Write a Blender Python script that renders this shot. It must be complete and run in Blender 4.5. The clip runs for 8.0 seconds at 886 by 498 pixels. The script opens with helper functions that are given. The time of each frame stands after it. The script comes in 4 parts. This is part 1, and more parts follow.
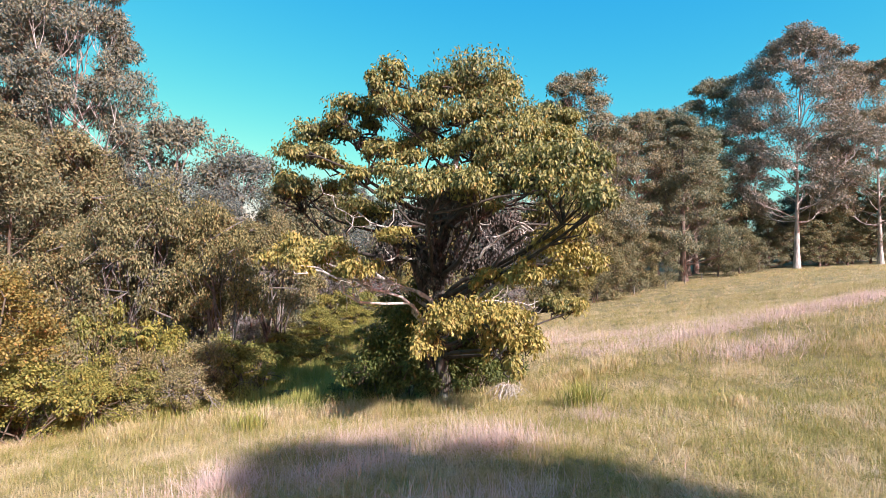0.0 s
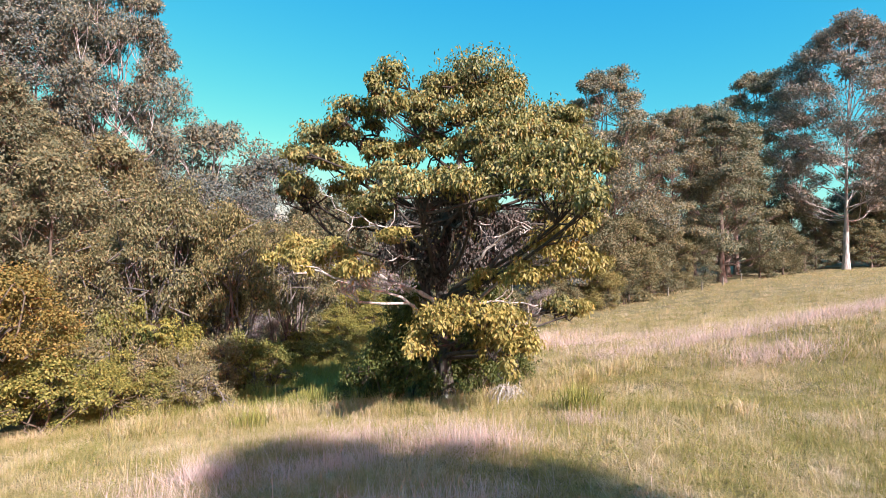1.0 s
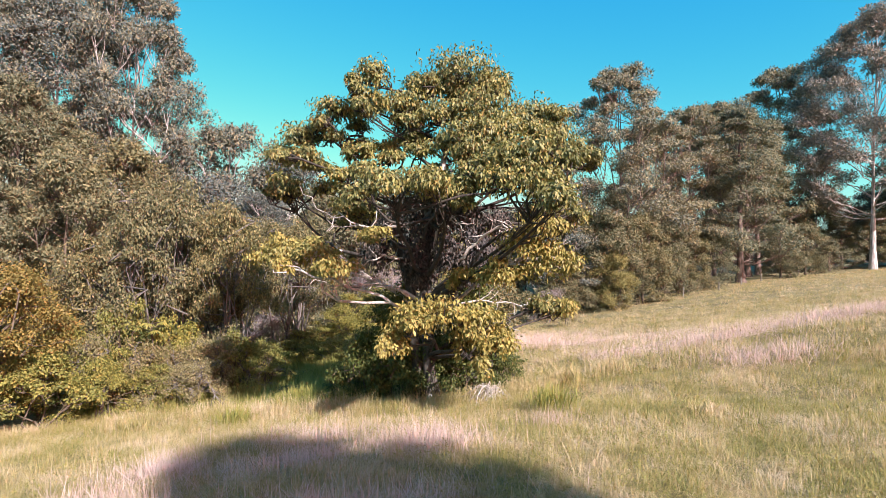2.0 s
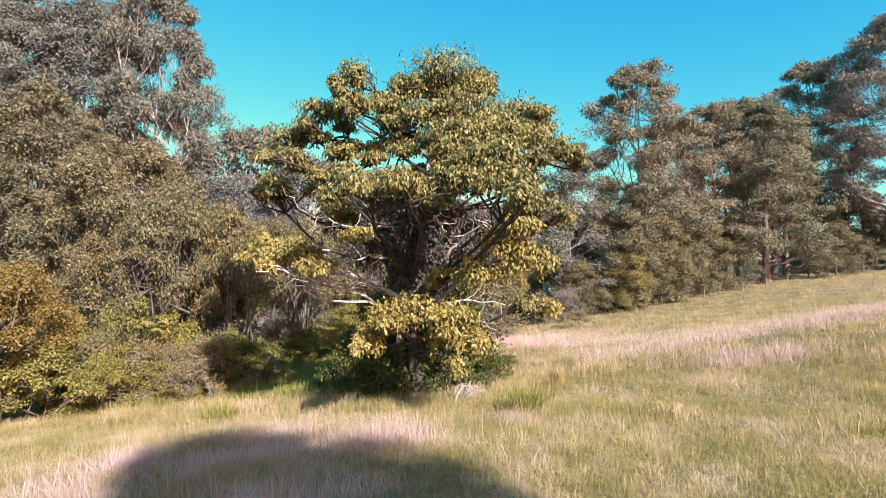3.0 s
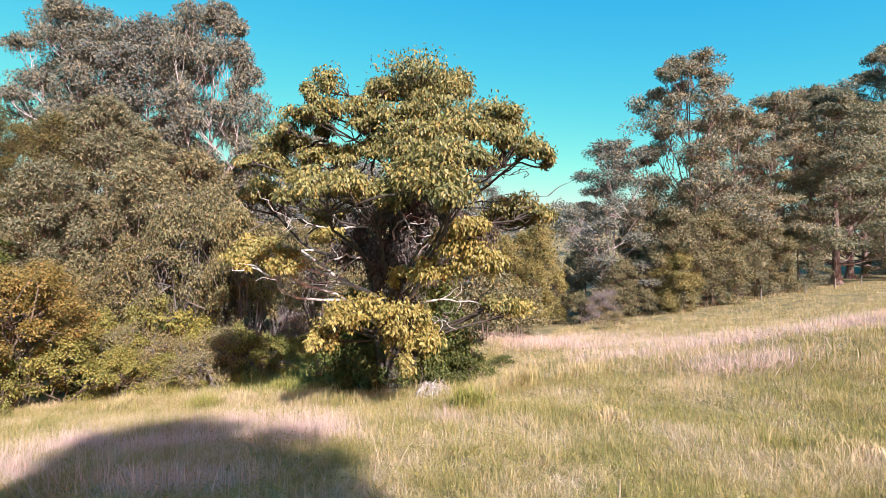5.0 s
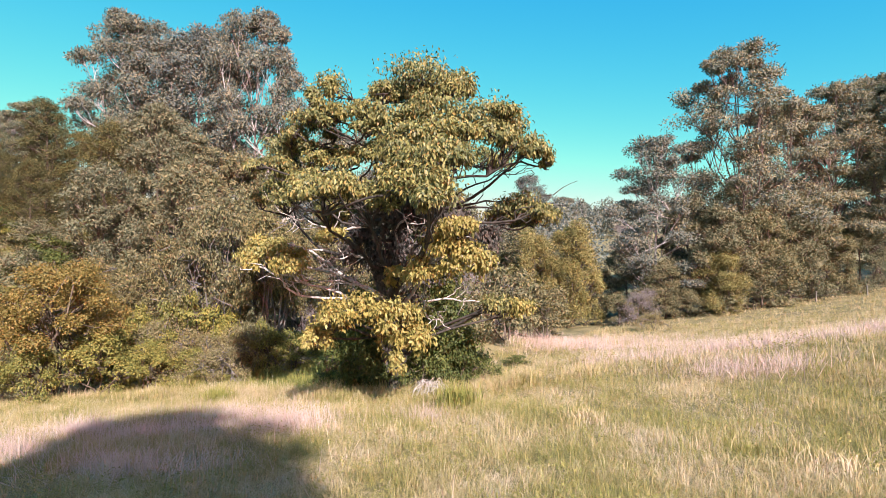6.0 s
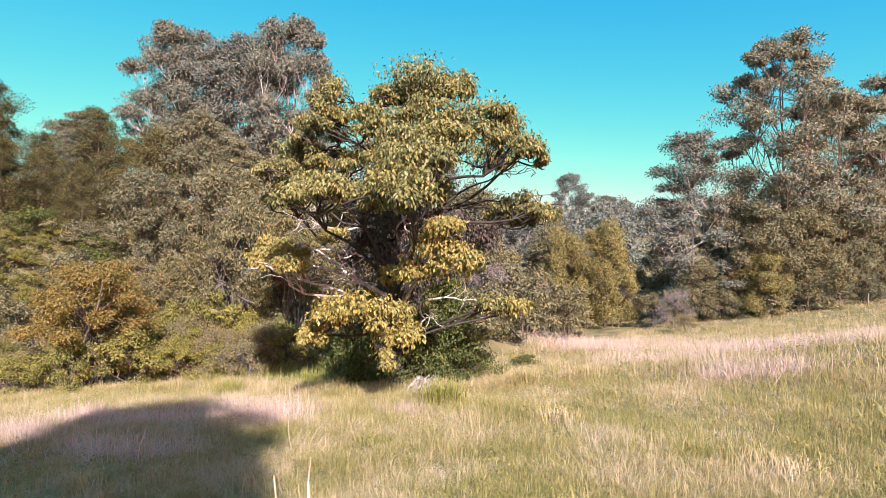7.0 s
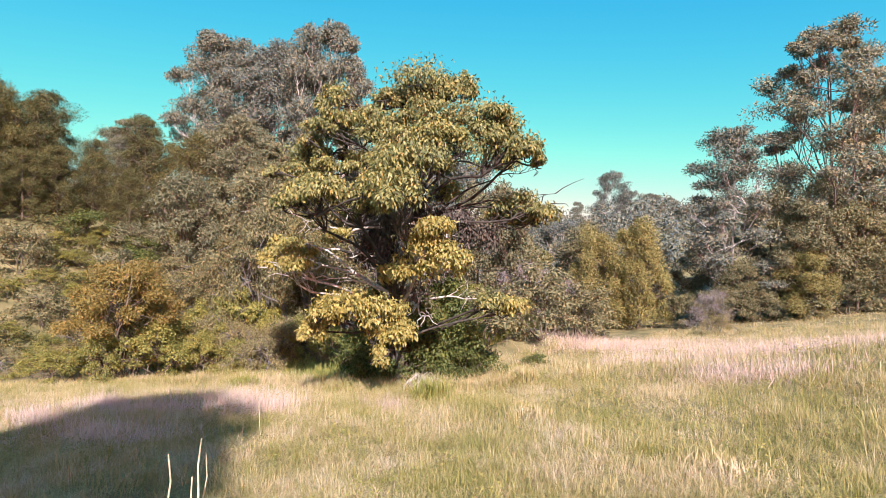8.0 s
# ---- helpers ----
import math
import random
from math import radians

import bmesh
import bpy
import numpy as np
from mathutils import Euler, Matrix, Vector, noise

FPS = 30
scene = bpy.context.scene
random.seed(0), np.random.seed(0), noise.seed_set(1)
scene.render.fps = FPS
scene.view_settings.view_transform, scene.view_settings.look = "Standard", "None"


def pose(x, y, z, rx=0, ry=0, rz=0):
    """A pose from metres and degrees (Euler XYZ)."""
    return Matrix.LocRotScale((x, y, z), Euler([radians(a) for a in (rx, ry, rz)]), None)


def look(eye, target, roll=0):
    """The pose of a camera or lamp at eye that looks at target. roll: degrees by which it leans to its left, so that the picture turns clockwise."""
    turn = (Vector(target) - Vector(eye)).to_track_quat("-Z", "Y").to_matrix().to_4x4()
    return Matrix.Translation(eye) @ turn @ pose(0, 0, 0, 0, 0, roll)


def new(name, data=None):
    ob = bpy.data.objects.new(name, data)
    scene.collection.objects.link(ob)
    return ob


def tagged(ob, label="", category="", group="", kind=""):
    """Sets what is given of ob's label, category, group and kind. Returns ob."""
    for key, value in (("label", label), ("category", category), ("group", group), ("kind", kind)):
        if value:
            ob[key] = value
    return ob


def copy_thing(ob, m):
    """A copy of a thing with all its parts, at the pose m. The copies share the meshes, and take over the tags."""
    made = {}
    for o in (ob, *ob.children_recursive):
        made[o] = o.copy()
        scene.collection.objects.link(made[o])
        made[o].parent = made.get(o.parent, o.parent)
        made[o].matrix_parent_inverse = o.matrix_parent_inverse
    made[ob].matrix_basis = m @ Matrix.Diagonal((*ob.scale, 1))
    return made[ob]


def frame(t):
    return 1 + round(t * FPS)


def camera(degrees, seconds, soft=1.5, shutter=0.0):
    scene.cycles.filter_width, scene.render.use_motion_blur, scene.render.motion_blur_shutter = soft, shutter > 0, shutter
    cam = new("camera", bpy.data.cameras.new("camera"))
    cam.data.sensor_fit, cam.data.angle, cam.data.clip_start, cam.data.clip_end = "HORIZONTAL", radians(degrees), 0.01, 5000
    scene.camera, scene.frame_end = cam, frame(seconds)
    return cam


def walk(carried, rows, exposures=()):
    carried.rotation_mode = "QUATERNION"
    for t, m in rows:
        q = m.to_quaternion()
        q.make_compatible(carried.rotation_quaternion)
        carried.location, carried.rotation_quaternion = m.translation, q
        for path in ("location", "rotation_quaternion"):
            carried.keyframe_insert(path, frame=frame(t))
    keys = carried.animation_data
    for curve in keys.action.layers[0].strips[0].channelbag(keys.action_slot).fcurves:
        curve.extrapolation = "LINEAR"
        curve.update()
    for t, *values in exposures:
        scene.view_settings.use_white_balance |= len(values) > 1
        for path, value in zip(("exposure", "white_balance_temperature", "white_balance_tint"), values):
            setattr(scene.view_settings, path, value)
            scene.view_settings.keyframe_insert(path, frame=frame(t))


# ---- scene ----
cam = camera(78.4, 8.0, 0.5)
METRES, EYE, TILT, LEAN, TURN = 10.0, 3.6, 0.74, 0.0, 0.0
ROWS = [
    (0.0, 0.0, 0.0, 0.0, 0.0, 0.0, -0.0),
    (0.5, 0.046, 0.0021, 0.0007, 2.16, -0.01, 0.0),
    (1.0, 0.0993, 0.0056, 0.0003, 3.96, 0.01, 0.01),
    (1.5, 0.1508, 0.0086, -0.0004, 5.04, 0.01, 0.04),
    (3.0, 0.3264, 0.0218, -0.0014, 9.09, -0.01, 0.11),
    (3.5, 0.3865, 0.0286, -0.0018, 10.48, -0.0, 0.14),
    (4.0, 0.4544, 0.0374, -0.0015, 12.16, -0.02, 0.14),
    (4.5, 0.5196, 0.0467, -0.0015, 13.78, -0.03, 0.18),
    (6.0, 0.7269, 0.093, -0.0018, 21.44, -0.06, 0.23),
    (6.5, 0.7901, 0.1085, -0.0027, 23.71, -0.05, 0.25),
    (7.0, 0.8582, 0.1252, -0.0039, 26.17, -0.04, 0.29),
    (7.5, 0.9189, 0.1428, -0.005, 28.41, -0.04, 0.33),
    (8.0, 0.9824, 0.1647, -0.0053, 30.86, -0.04, 0.38),
]
walk(cam, [(t, pose(0, 0, EYE, TILT, LEAN, TURN) @ pose(METRES * x, METRES * y, METRES * z, 90 + pitch, roll, yaw)) for t, x, y, z, yaw, pitch, roll in ROWS], [(0.0, 1.28), (8.0, 1.28)])

# ---------------------------------------------------------------- daylight
SUN_AZ, SUN_EL = math.atan2(-0.72, 0.69), radians(34)      # where the sun stands
sun_to = Vector((math.cos(SUN_AZ) * math.cos(SUN_EL), math.sin(SUN_AZ) * math.cos(SUN_EL), math.sin(SUN_EL)))
sun_data = bpy.data.lights.new("sun", "SUN")
sun_data.energy, sun_data.angle, sun_data.color = 5.0, radians(0.55), (0.98, 0.87, 0.84)
sun = new("sun", sun_data)
sun.matrix_world = look(sun_to * 60, (0, 0, 0))

world = bpy.data.worlds.new("sky")
scene.world = world
world.use_nodes = True
wn, wl = world.node_tree.nodes, world.node_tree.links
wn.clear()
sky = wn.new("ShaderNodeTexSky")
sky.sky_type, sky.sun_disc = "NISHITA", False
sky.sun_elevation, sky.sun_rotation = SUN_EL, math.pi / 2 - SUN_AZ
sky.air_density, sky.dust_density, sky.ozone_density = 1.0, 1.0, 0.4
split = wn.new("ShaderNodeSeparateColor")
blend = wn.new("ShaderNodeCombineColor")
wl.new(sky.outputs[0], split.inputs[0])
for k, (power, gain) in enumerate(((2.2, 0.105), (0.9, 1.165), (0.1, 3.74))):     # a turquoise sky, paler to the horizon
    lim = wn.new("ShaderNodeMath")
    lim.operation = "MINIMUM"
    lim.inputs[1].default_value = (11.5, 5.0, 4.6)[k]
    pw = wn.new("ShaderNodeMath")
    pw.operation = "POWER"
    pw.inputs[1].default_value = power
    gn = wn.new("ShaderNodeMath")
    gn.operation = "MULTIPLY"
    gn.inputs[1].default_value = gain
    wl.new(split.outputs[k], lim.inputs[0])
    wl.new(lim.outputs[0], pw.inputs[0])
    wl.new(pw.outputs[0], gn.inputs[0])
    wl.new(gn.outputs[0], blend.inputs[k])
bg = wn.new("ShaderNodeBackground")
bg.inputs[1].default_value = 0.0825
wout = wn.new("ShaderNodeOutputWorld")
wl.new(blend.outputs[0], bg.inputs[0])
wl.new(bg.outputs[0], wout.inputs[0])


# ---------------------------------------------------------------- materials
def material(name):
    m = bpy.data.materials.new(name)
    m.use_nodes = True
    nt = m.node_tree
    nt.nodes.clear()
    out = nt.nodes.new("ShaderNodeOutputMaterial")
    return m, nt, out


def ramp(nt, fac, stops):
    r = nt.nodes.new("ShaderNodeValToRGB")
    while len(r.color_ramp.elements) < len(stops):
        r.color_ramp.elements.new(0.5)
    for e, (p, c) in zip(r.color_ramp.elements, stops):
        e.position, e.color = p, (*c, 1)
    nt.links.new(fac, r.inputs[0])
    return r.outputs[0]


def noise_fac(nt, scale, detail=3.0, rough=0.55, stretch=None, coords="Object"):
    tc = nt.nodes.new("ShaderNodeTexCoord")
    vec = tc.outputs[coords]
    if stretch:
        mp = nt.nodes.new("ShaderNodeMapping")
        mp.inputs["Scale"].default_value = stretch
        nt.links.new(vec, mp.inputs["Vector"])
        vec = mp.outputs[0]
    n = nt.nodes.new("ShaderNodeTexNoise")
    n.inputs["Scale"].default_value, n.inputs["Detail"].default_value, n.inputs["Roughness"].default_value = scale, detail, rough
    nt.links.new(vec, n.inputs["Vector"])
    return n.outputs["Fac"]


def mix_col(nt, fac, a, b, mode="MIX"):
    mx = nt.nodes.new("ShaderNodeMix")
    mx.data_type, mx.blend_type = "RGBA", mode
    for sock, v in ((mx.inputs[0], fac), (mx.inputs[6], a), (mx.inputs[7], b)):
        if isinstance(v, (int, float)):
            sock.default_value = v
        elif isinstance(v, tuple):
            sock.default_value = (*v, 1)
        else:
            nt.links.new(v, sock)
    return mx.outputs[2]


def leaf_mat(name, dark, mid, light, odd, gloss=0.45, through_light=0.3, patch=0.5, shine=0.25):
    """Leaves: colour by leaf and by bunch, a soft gloss, some light let through."""
    m, nt, out = material(name)
    geo = nt.nodes.new("ShaderNodeNewGeometry")
    col = ramp(nt, geo.outputs["Random Per Island"], [(0.0, dark), (0.45, mid), (0.88, light), (1.0, odd)])
    big = ramp(nt, noise_fac(nt, patch, 2.0), [(0.3, tuple(c * 1.5 for c in mid)), (0.7, mid)])
    col = mix_col(nt, 0.3, col, big)
    info = nt.nodes.new("ShaderNodeObjectInfo")
    col = mix_col(nt, 1.0, col, ramp(nt, info.outputs["Random"], [(0.0, (0.88, 0.93, 1.0)), (0.5, (1.0, 1.0, 1.0)), (1.0, (1.07, 1.03, 0.92))]), "MULTIPLY")
    pr = nt.nodes.new("ShaderNodeBsdfPrincipled")
    pr.inputs["Roughness"].default_value = gloss
    pr.inputs["Specular IOR Level"].default_value = shine
    nt.links.new(col, pr.inputs["Base Color"])
    tr = nt.nodes.new("ShaderNodeBsdfTranslucent")
    warm = mix_col(nt, 1.0, col, (1.12, 1.08, 0.62), "MULTIPLY")
    nt.links.new(warm, tr.inputs[0])
    mx = nt.nodes.new("ShaderNodeMixShader")
    mx.inputs[0].default_value = through_light * 0.8
    nt.links.new(pr.outputs[0], mx.inputs[1])
    nt.links.new(tr.outputs[0], mx.inputs[2])
    nt.links.new(mx.outputs[0], out.inputs[0])
    return m


def bark_mat(name, dark, light, streak=(3, 3, 0.5), scale=3.0, stops=(0.35, 0.65), spots=None, bump=0.4):
    m, nt, out = material(name)
    col = ramp(nt, noise_fac(nt, scale, 5.0, 0.6, streak), [(stops[0], dark), (stops[1], light)])
    if spots:
        f = ramp(nt, noise_fac(nt, 1.3, 3.0, 0.5), [(0.57, (0, 0, 0)), (0.63, (1, 1, 1))])
        col = mix_col(nt, f, col, spots)
    pr = nt.nodes.new("ShaderNodeBsdfPrincipled")
    pr.inputs["Roughness"].default_value = 0.85
    nt.links.new(col, pr.inputs["Base Color"])
    bp = nt.nodes.new("ShaderNodeBump")
    bp.inputs["Strength"].default_value, bp.inputs["Distance"].default_value = bump, 0.03
    nt.links.new(noise_fac(nt, scale * 4, 4.0, 0.6, streak), bp.inputs["Height"])
    nt.links.new(bp.outputs[0], pr.inputs["Normal"])
    nt.links.new(pr.outputs[0], out.inputs[0])
    return m


def grass_mat(name, green, olive, straw, pale, amount=0.5, through_light=0.35):
    """Grass blades: green to straw by drift and blade."""
    m, nt, out = material(name)
    geo = nt.nodes.new("ShaderNodeNewGeometry")
    drift = noise_fac(nt, 0.75, 4.0, 0.6)
    small = noise_fac(nt, 6.5, 3.0, 0.6)
    add = nt.nodes.new("ShaderNodeMath")
    add.operation = "MULTIPLY_ADD"
    nt.links.new(drift, add.inputs[0])
    add.inputs[1].default_value = 1.5
    add.inputs[2].default_value = -0.75 + amount - 0.7
    add2 = nt.nodes.new("ShaderNodeMath")
    add2.operation = "MULTIPLY_ADD"
    nt.links.new(geo.outputs["Random Per Island"], add2.inputs[0])
    add2.inputs[1].default_value = 0.32
    nt.links.new(add.outputs[0], add2.inputs[2])
    add3 = nt.nodes.new("ShaderNodeMath")
    add3.operation = "MULTIPLY_ADD"
    nt.links.new(small, add3.inputs[0])
    add3.inputs[1].default_value = 1.15
    nt.links.new(add2.outputs[0], add3.inputs[2])
    col = ramp(nt, add3.outputs[0], [(0.12, green), (0.36, olive), (0.62, straw), (0.95, pale)])
    pr = nt.nodes.new("ShaderNodeBsdfPrincipled")
    pr.inputs["Roughness"].default_value = 0.7
    pr.inputs["Specular IOR Level"].default_value = 0.2
    nt.links.new(col, pr.inputs["Base Color"])
    tr = nt.nodes.new("ShaderNodeBsdfTranslucent")
    nt.links.new(col, tr.inputs[0])
    mx = nt.nodes.new("ShaderNodeMixShader")
    mx.inputs[0].default_value = through_light
    nt.links.new(pr.outputs[0], mx.inputs[1])
    nt.links.new(tr.outputs[0], mx.inputs[2])
    nt.links.new(mx.outputs[0], out.inputs[0])
    return m


def plain_mat(name, a, b, scale=4.0, rough=0.8):
    m, nt, out = material(name)
    pr = nt.nodes.new("ShaderNodeBsdfPrincipled")
    pr.inputs["Roughness"].default_value = rough
    nt.links.new(ramp(nt, noise_fac(nt, scale, 5.0, 0.6), [(0.35, a), (0.65, b)]), pr.inputs["Base Color"])
    nt.links.new(pr.outputs[0], out.inputs[0])
    return m


M_GROUND = plain_mat("meadow_soil", (0.11, 0.10, 0.04), (0.26, 0.21, 0.10), 0.8, 0.95)
M_GRASS = grass_mat("meadow_blades", (0.19, 0.193, 0.058), (0.34, 0.299, 0.108), (0.515, 0.412, 0.215), (0.68, 0.545, 0.405), 0.55)
M_HERB = leaf_mat("weed_leaves", (0.11, 0.115, 0.035), (0.21, 0.205, 0.066), (0.34, 0.3, 0.11), (0.38, 0.32, 0.13), 0.6, 0.35, 1.2)
M_PINK = grass_mat("pink_seed_heads", (0.45, 0.345, 0.28), (0.58, 0.43, 0.38), (0.68, 0.52, 0.48), (0.76, 0.61, 0.57), 0.5)
M_LUSH = grass_mat("lush_blades", (0.14, 0.165, 0.045), (0.26, 0.265, 0.075), (0.36, 0.335, 0.1), (0.42, 0.36, 0.15), 0.5)
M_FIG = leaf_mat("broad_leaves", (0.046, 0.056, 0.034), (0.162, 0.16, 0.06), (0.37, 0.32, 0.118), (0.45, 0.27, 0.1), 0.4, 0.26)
# the same leaves with sunlight put into a brighter, yellower colour
M_FIGLIT = leaf_mat("sunlit_broad_leaves", (0.1, 0.095, 0.035), (0.265, 0.225, 0.07), (0.42, 0.35, 0.125), (0.48, 0.29, 0.1), 0.45, 0.28)
# dead leaves whose dark colour also holds the shade inside the crown
M_DEADSHADE = leaf_mat("shade_dark_dead_leaves", (0.035, 0.032, 0.033), (0.075, 0.066, 0.065), (0.13, 0.11, 0.1), (0.2, 0.155, 0.13), 0.7, 0.15)
M_BUSH = leaf_mat("thicket_leaves", (0.04, 0.044, 0.032), (0.142, 0.127, 0.062), (0.33, 0.275, 0.125), (0.36, 0.225, 0.145), 0.5, 0.25)
M_YEL = leaf_mat("yellow_green_leaves", (0.055, 0.066, 0.02), (0.2, 0.19, 0.052), (0.36, 0.31, 0.09), (0.42, 0.28, 0.08), 0.5, 0.33)
M_ORANGE = leaf_mat("orange_leaves", (0.075, 0.068, 0.022), (0.2, 0.152, 0.045), (0.32, 0.22, 0.066), (0.38, 0.17, 0.055), 0.5, 0.3)
M_GREEN = leaf_mat("undergrowth_leaves", (0.03, 0.045, 0.016), (0.075, 0.095, 0.028), (0.15, 0.16, 0.045), (0.22, 0.2, 0.06), 0.5, 0.3)
# gum leaves: the bluish dark tones put blue shadow into the leaf colour
M_GUM = leaf_mat("gum_leaves", (0.055, 0.085, 0.115), (0.165, 0.165, 0.125), (0.36, 0.305, 0.175), (0.42, 0.29, 0.165), 0.7, 0.2, 0.25, 0.1)
M_GUMG = leaf_mat("dense_gum_leaves", (0.055, 0.078, 0.09), (0.158, 0.16, 0.105), (0.345, 0.3, 0.165), (0.34, 0.245, 0.135), 0.7, 0.2, 0.25, 0.1)
M_GUMB = leaf_mat("blue_gum_leaves", (0.05, 0.08, 0.112), (0.13, 0.144, 0.13), (0.29, 0.258, 0.172), (0.32, 0.245, 0.16), 0.7, 0.2, 0.25, 0.1)
M_GUMP = leaf_mat("bronze_gum_leaves", (0.08, 0.1, 0.115), (0.205, 0.19, 0.165), (0.38, 0.305, 0.235), (0.46, 0.31, 0.225), 0.7, 0.2, 0.25, 0.1)
M_SHE = leaf_mat("she_oak_needles", (0.03, 0.038, 0.018), (0.085, 0.085, 0.033), (0.2, 0.165, 0.06), (0.28, 0.17, 0.06), 0.6, 0.2, 0.3)
M_TANGLE = leaf_mat("tangle_leaves", (0.1, 0.09, 0.045), (0.22, 0.185, 0.088), (0.36, 0.3, 0.15), (0.4, 0.27, 0.19), 0.55, 0.3)
M_WATTLE = leaf_mat("wattle_leaves", (0.052, 0.06, 0.045), (0.14, 0.135, 0.078), (0.28, 0.242, 0.13), (0.29, 0.2, 0.11), 0.6, 0.22, 0.3)
M_OLIVE = leaf_mat("golden_olive_leaves", (0.085, 0.085, 0.036), (0.2, 0.178, 0.068), (0.35, 0.295, 0.115), (0.41, 0.27, 0.11), 0.55, 0.25, 0.3)
M_LILAC = leaf_mat("bare_grey_twigs", (0.16, 0.13, 0.13), (0.28, 0.235, 0.235), (0.42, 0.35, 0.355), (0.46, 0.38, 0.39), 0.8, 0.1)
M_PALETWIG = bark_mat("pale_grey_twigs", (0.07, 0.06, 0.055), (0.22, 0.19, 0.18))
M_BARK = bark_mat("grey_brown_bark", (0.02, 0.016, 0.014), (0.07, 0.058, 0.05), spots=None)
M_TRUNK = bark_mat("blotched_trunk_bark", (0.03, 0.025, 0.021), (0.11, 0.093, 0.082), spots=(0.45, 0.42, 0.4))
M_PALELIMB = bark_mat("pale_lichen_bark", (0.24, 0.21, 0.19), (0.62, 0.57, 0.54), scale=5.0)
M_WHITEGUM = bark_mat("white_gum_bark", (0.2, 0.17, 0.165), (0.56, 0.51, 0.5), (2, 2, 0.35), 2.0)
M_REDBARK = bark_mat("red_stringy_bark", (0.07, 0.048, 0.042), (0.22, 0.16, 0.14), (6, 6, 0.3), 2.0)
M_TWIG = bark_mat("brown_twigs", (0.05, 0.035, 0.025), (0.16, 0.12, 0.09))
M_POST = bark_mat("weathered_post", (0.1, 0.09, 0.08), (0.28, 0.25, 0.22))
M_STRAW = plain_mat("dry_stalks", (0.42, 0.33, 0.2), (0.66, 0.56, 0.4), 8.0, 0.8)


# ---------------------------------------------------------------- ground
def sstep(a, b, v):
    k = np.clip((v - a) / (b - a), 0, 1)
    return k * k * (3 - 2 * k)


def ground_z(x, y):
    """Height of the soil: a meadow knoll that falls away to a gully, with rising land beyond."""
    x, y = np.asarray(x, float), np.asarray(y, float)
    tx, ty = np.tanh(x / 15), np.tanh((y - 15) / 10)
    z = -0.92 - 1.03 * tx + 7.07 * np.tanh(x / 50) - 0.35 * ty - 1.77 * np.tanh((y - 40) / 40) + 0.1 * tx * ty
    z = z + 0.69 * np.exp(-((x - 14) ** 2 / 80 + (y - 19) ** 2 / 30)) + 0.24 * np.exp(-((x - 2) ** 2 / 60 + (y - 9) ** 2 / 20))
    z = z - 0.81 * np.exp(-((x + 2) ** 2 / 500 + (y - 42) ** 2 / 300)) + 0.73 * np.exp(-((x - 20) ** 2 / 60 + (y - 24) ** 2 / 40))
    z = z - 0.23 * np.exp(-((x + 6) ** 2 / 80 + (y - 15) ** 2 / 20)) + 0.44 * np.exp(-(x ** 2 + (y + 2) ** 2) / 80)
    z = z + 13.0 * sstep(-17, -44, x) * sstep(72, 36, y) + 9.0 * sstep(90, 220, y) + 11.0 * sstep(58, 135, y) * sstep(45, 0, x)
    z = z + 1.9 * np.exp(-((x + 5) ** 2 / 45 + (y - 29) ** 2 / 22))
    z = z + 0.05 * np.sin(x * 1.3 + y * 0.4) * np.sin(y * 1.1 - x * 0.3)
    return z - 0.38


def gz(x, y):
    return float(ground_z(x, y))


# ---------------------------------------------------------------- mesh helpers
def mesh_np(name, verts, faces, mat, smooth=False):
    """A mesh from arrays: verts (n, 3), faces (m, k)."""
    me = bpy.data.meshes.new(name)
    k = faces.shape[1]
    me.vertices.add(len(verts))
    me.vertices.foreach_set("co", np.ascontiguousarray(verts, np.float32).ravel())
    me.loops.add(faces.size)
    me.loops.foreach_set("vertex_index", np.ascontiguousarray(faces, np.int32).ravel())
    me.polygons.add(len(faces))
    me.polygons.foreach_set("loop_start", np.arange(0, faces.size, k, dtype=np.int32))
    me.polygons.foreach_set("loop_total", np.full(len(faces), k, np.int32))
    me.update(calc_edges=True)
    if smooth:
        me.polygons.foreach_set("use_smooth", np.ones(len(faces), bool))
    me.materials.append(mat)
    return me


def part(name, me, parent, label="", kind=""):
    ob = new(name, me)
    ob.parent = parent
    if label:
        ob["label"] = label
    if kind:
        ob["kind"] = kind
    return ob


def joined(pieces):
    """Arrays of several pieces laid into one."""
    vs, fs, n = [], [], 0
    for v, f in pieces:
        vs.append(v)
        fs.append(f + n)
        n += len(v)
    return np.concatenate(vs), np.concatenate(fs)


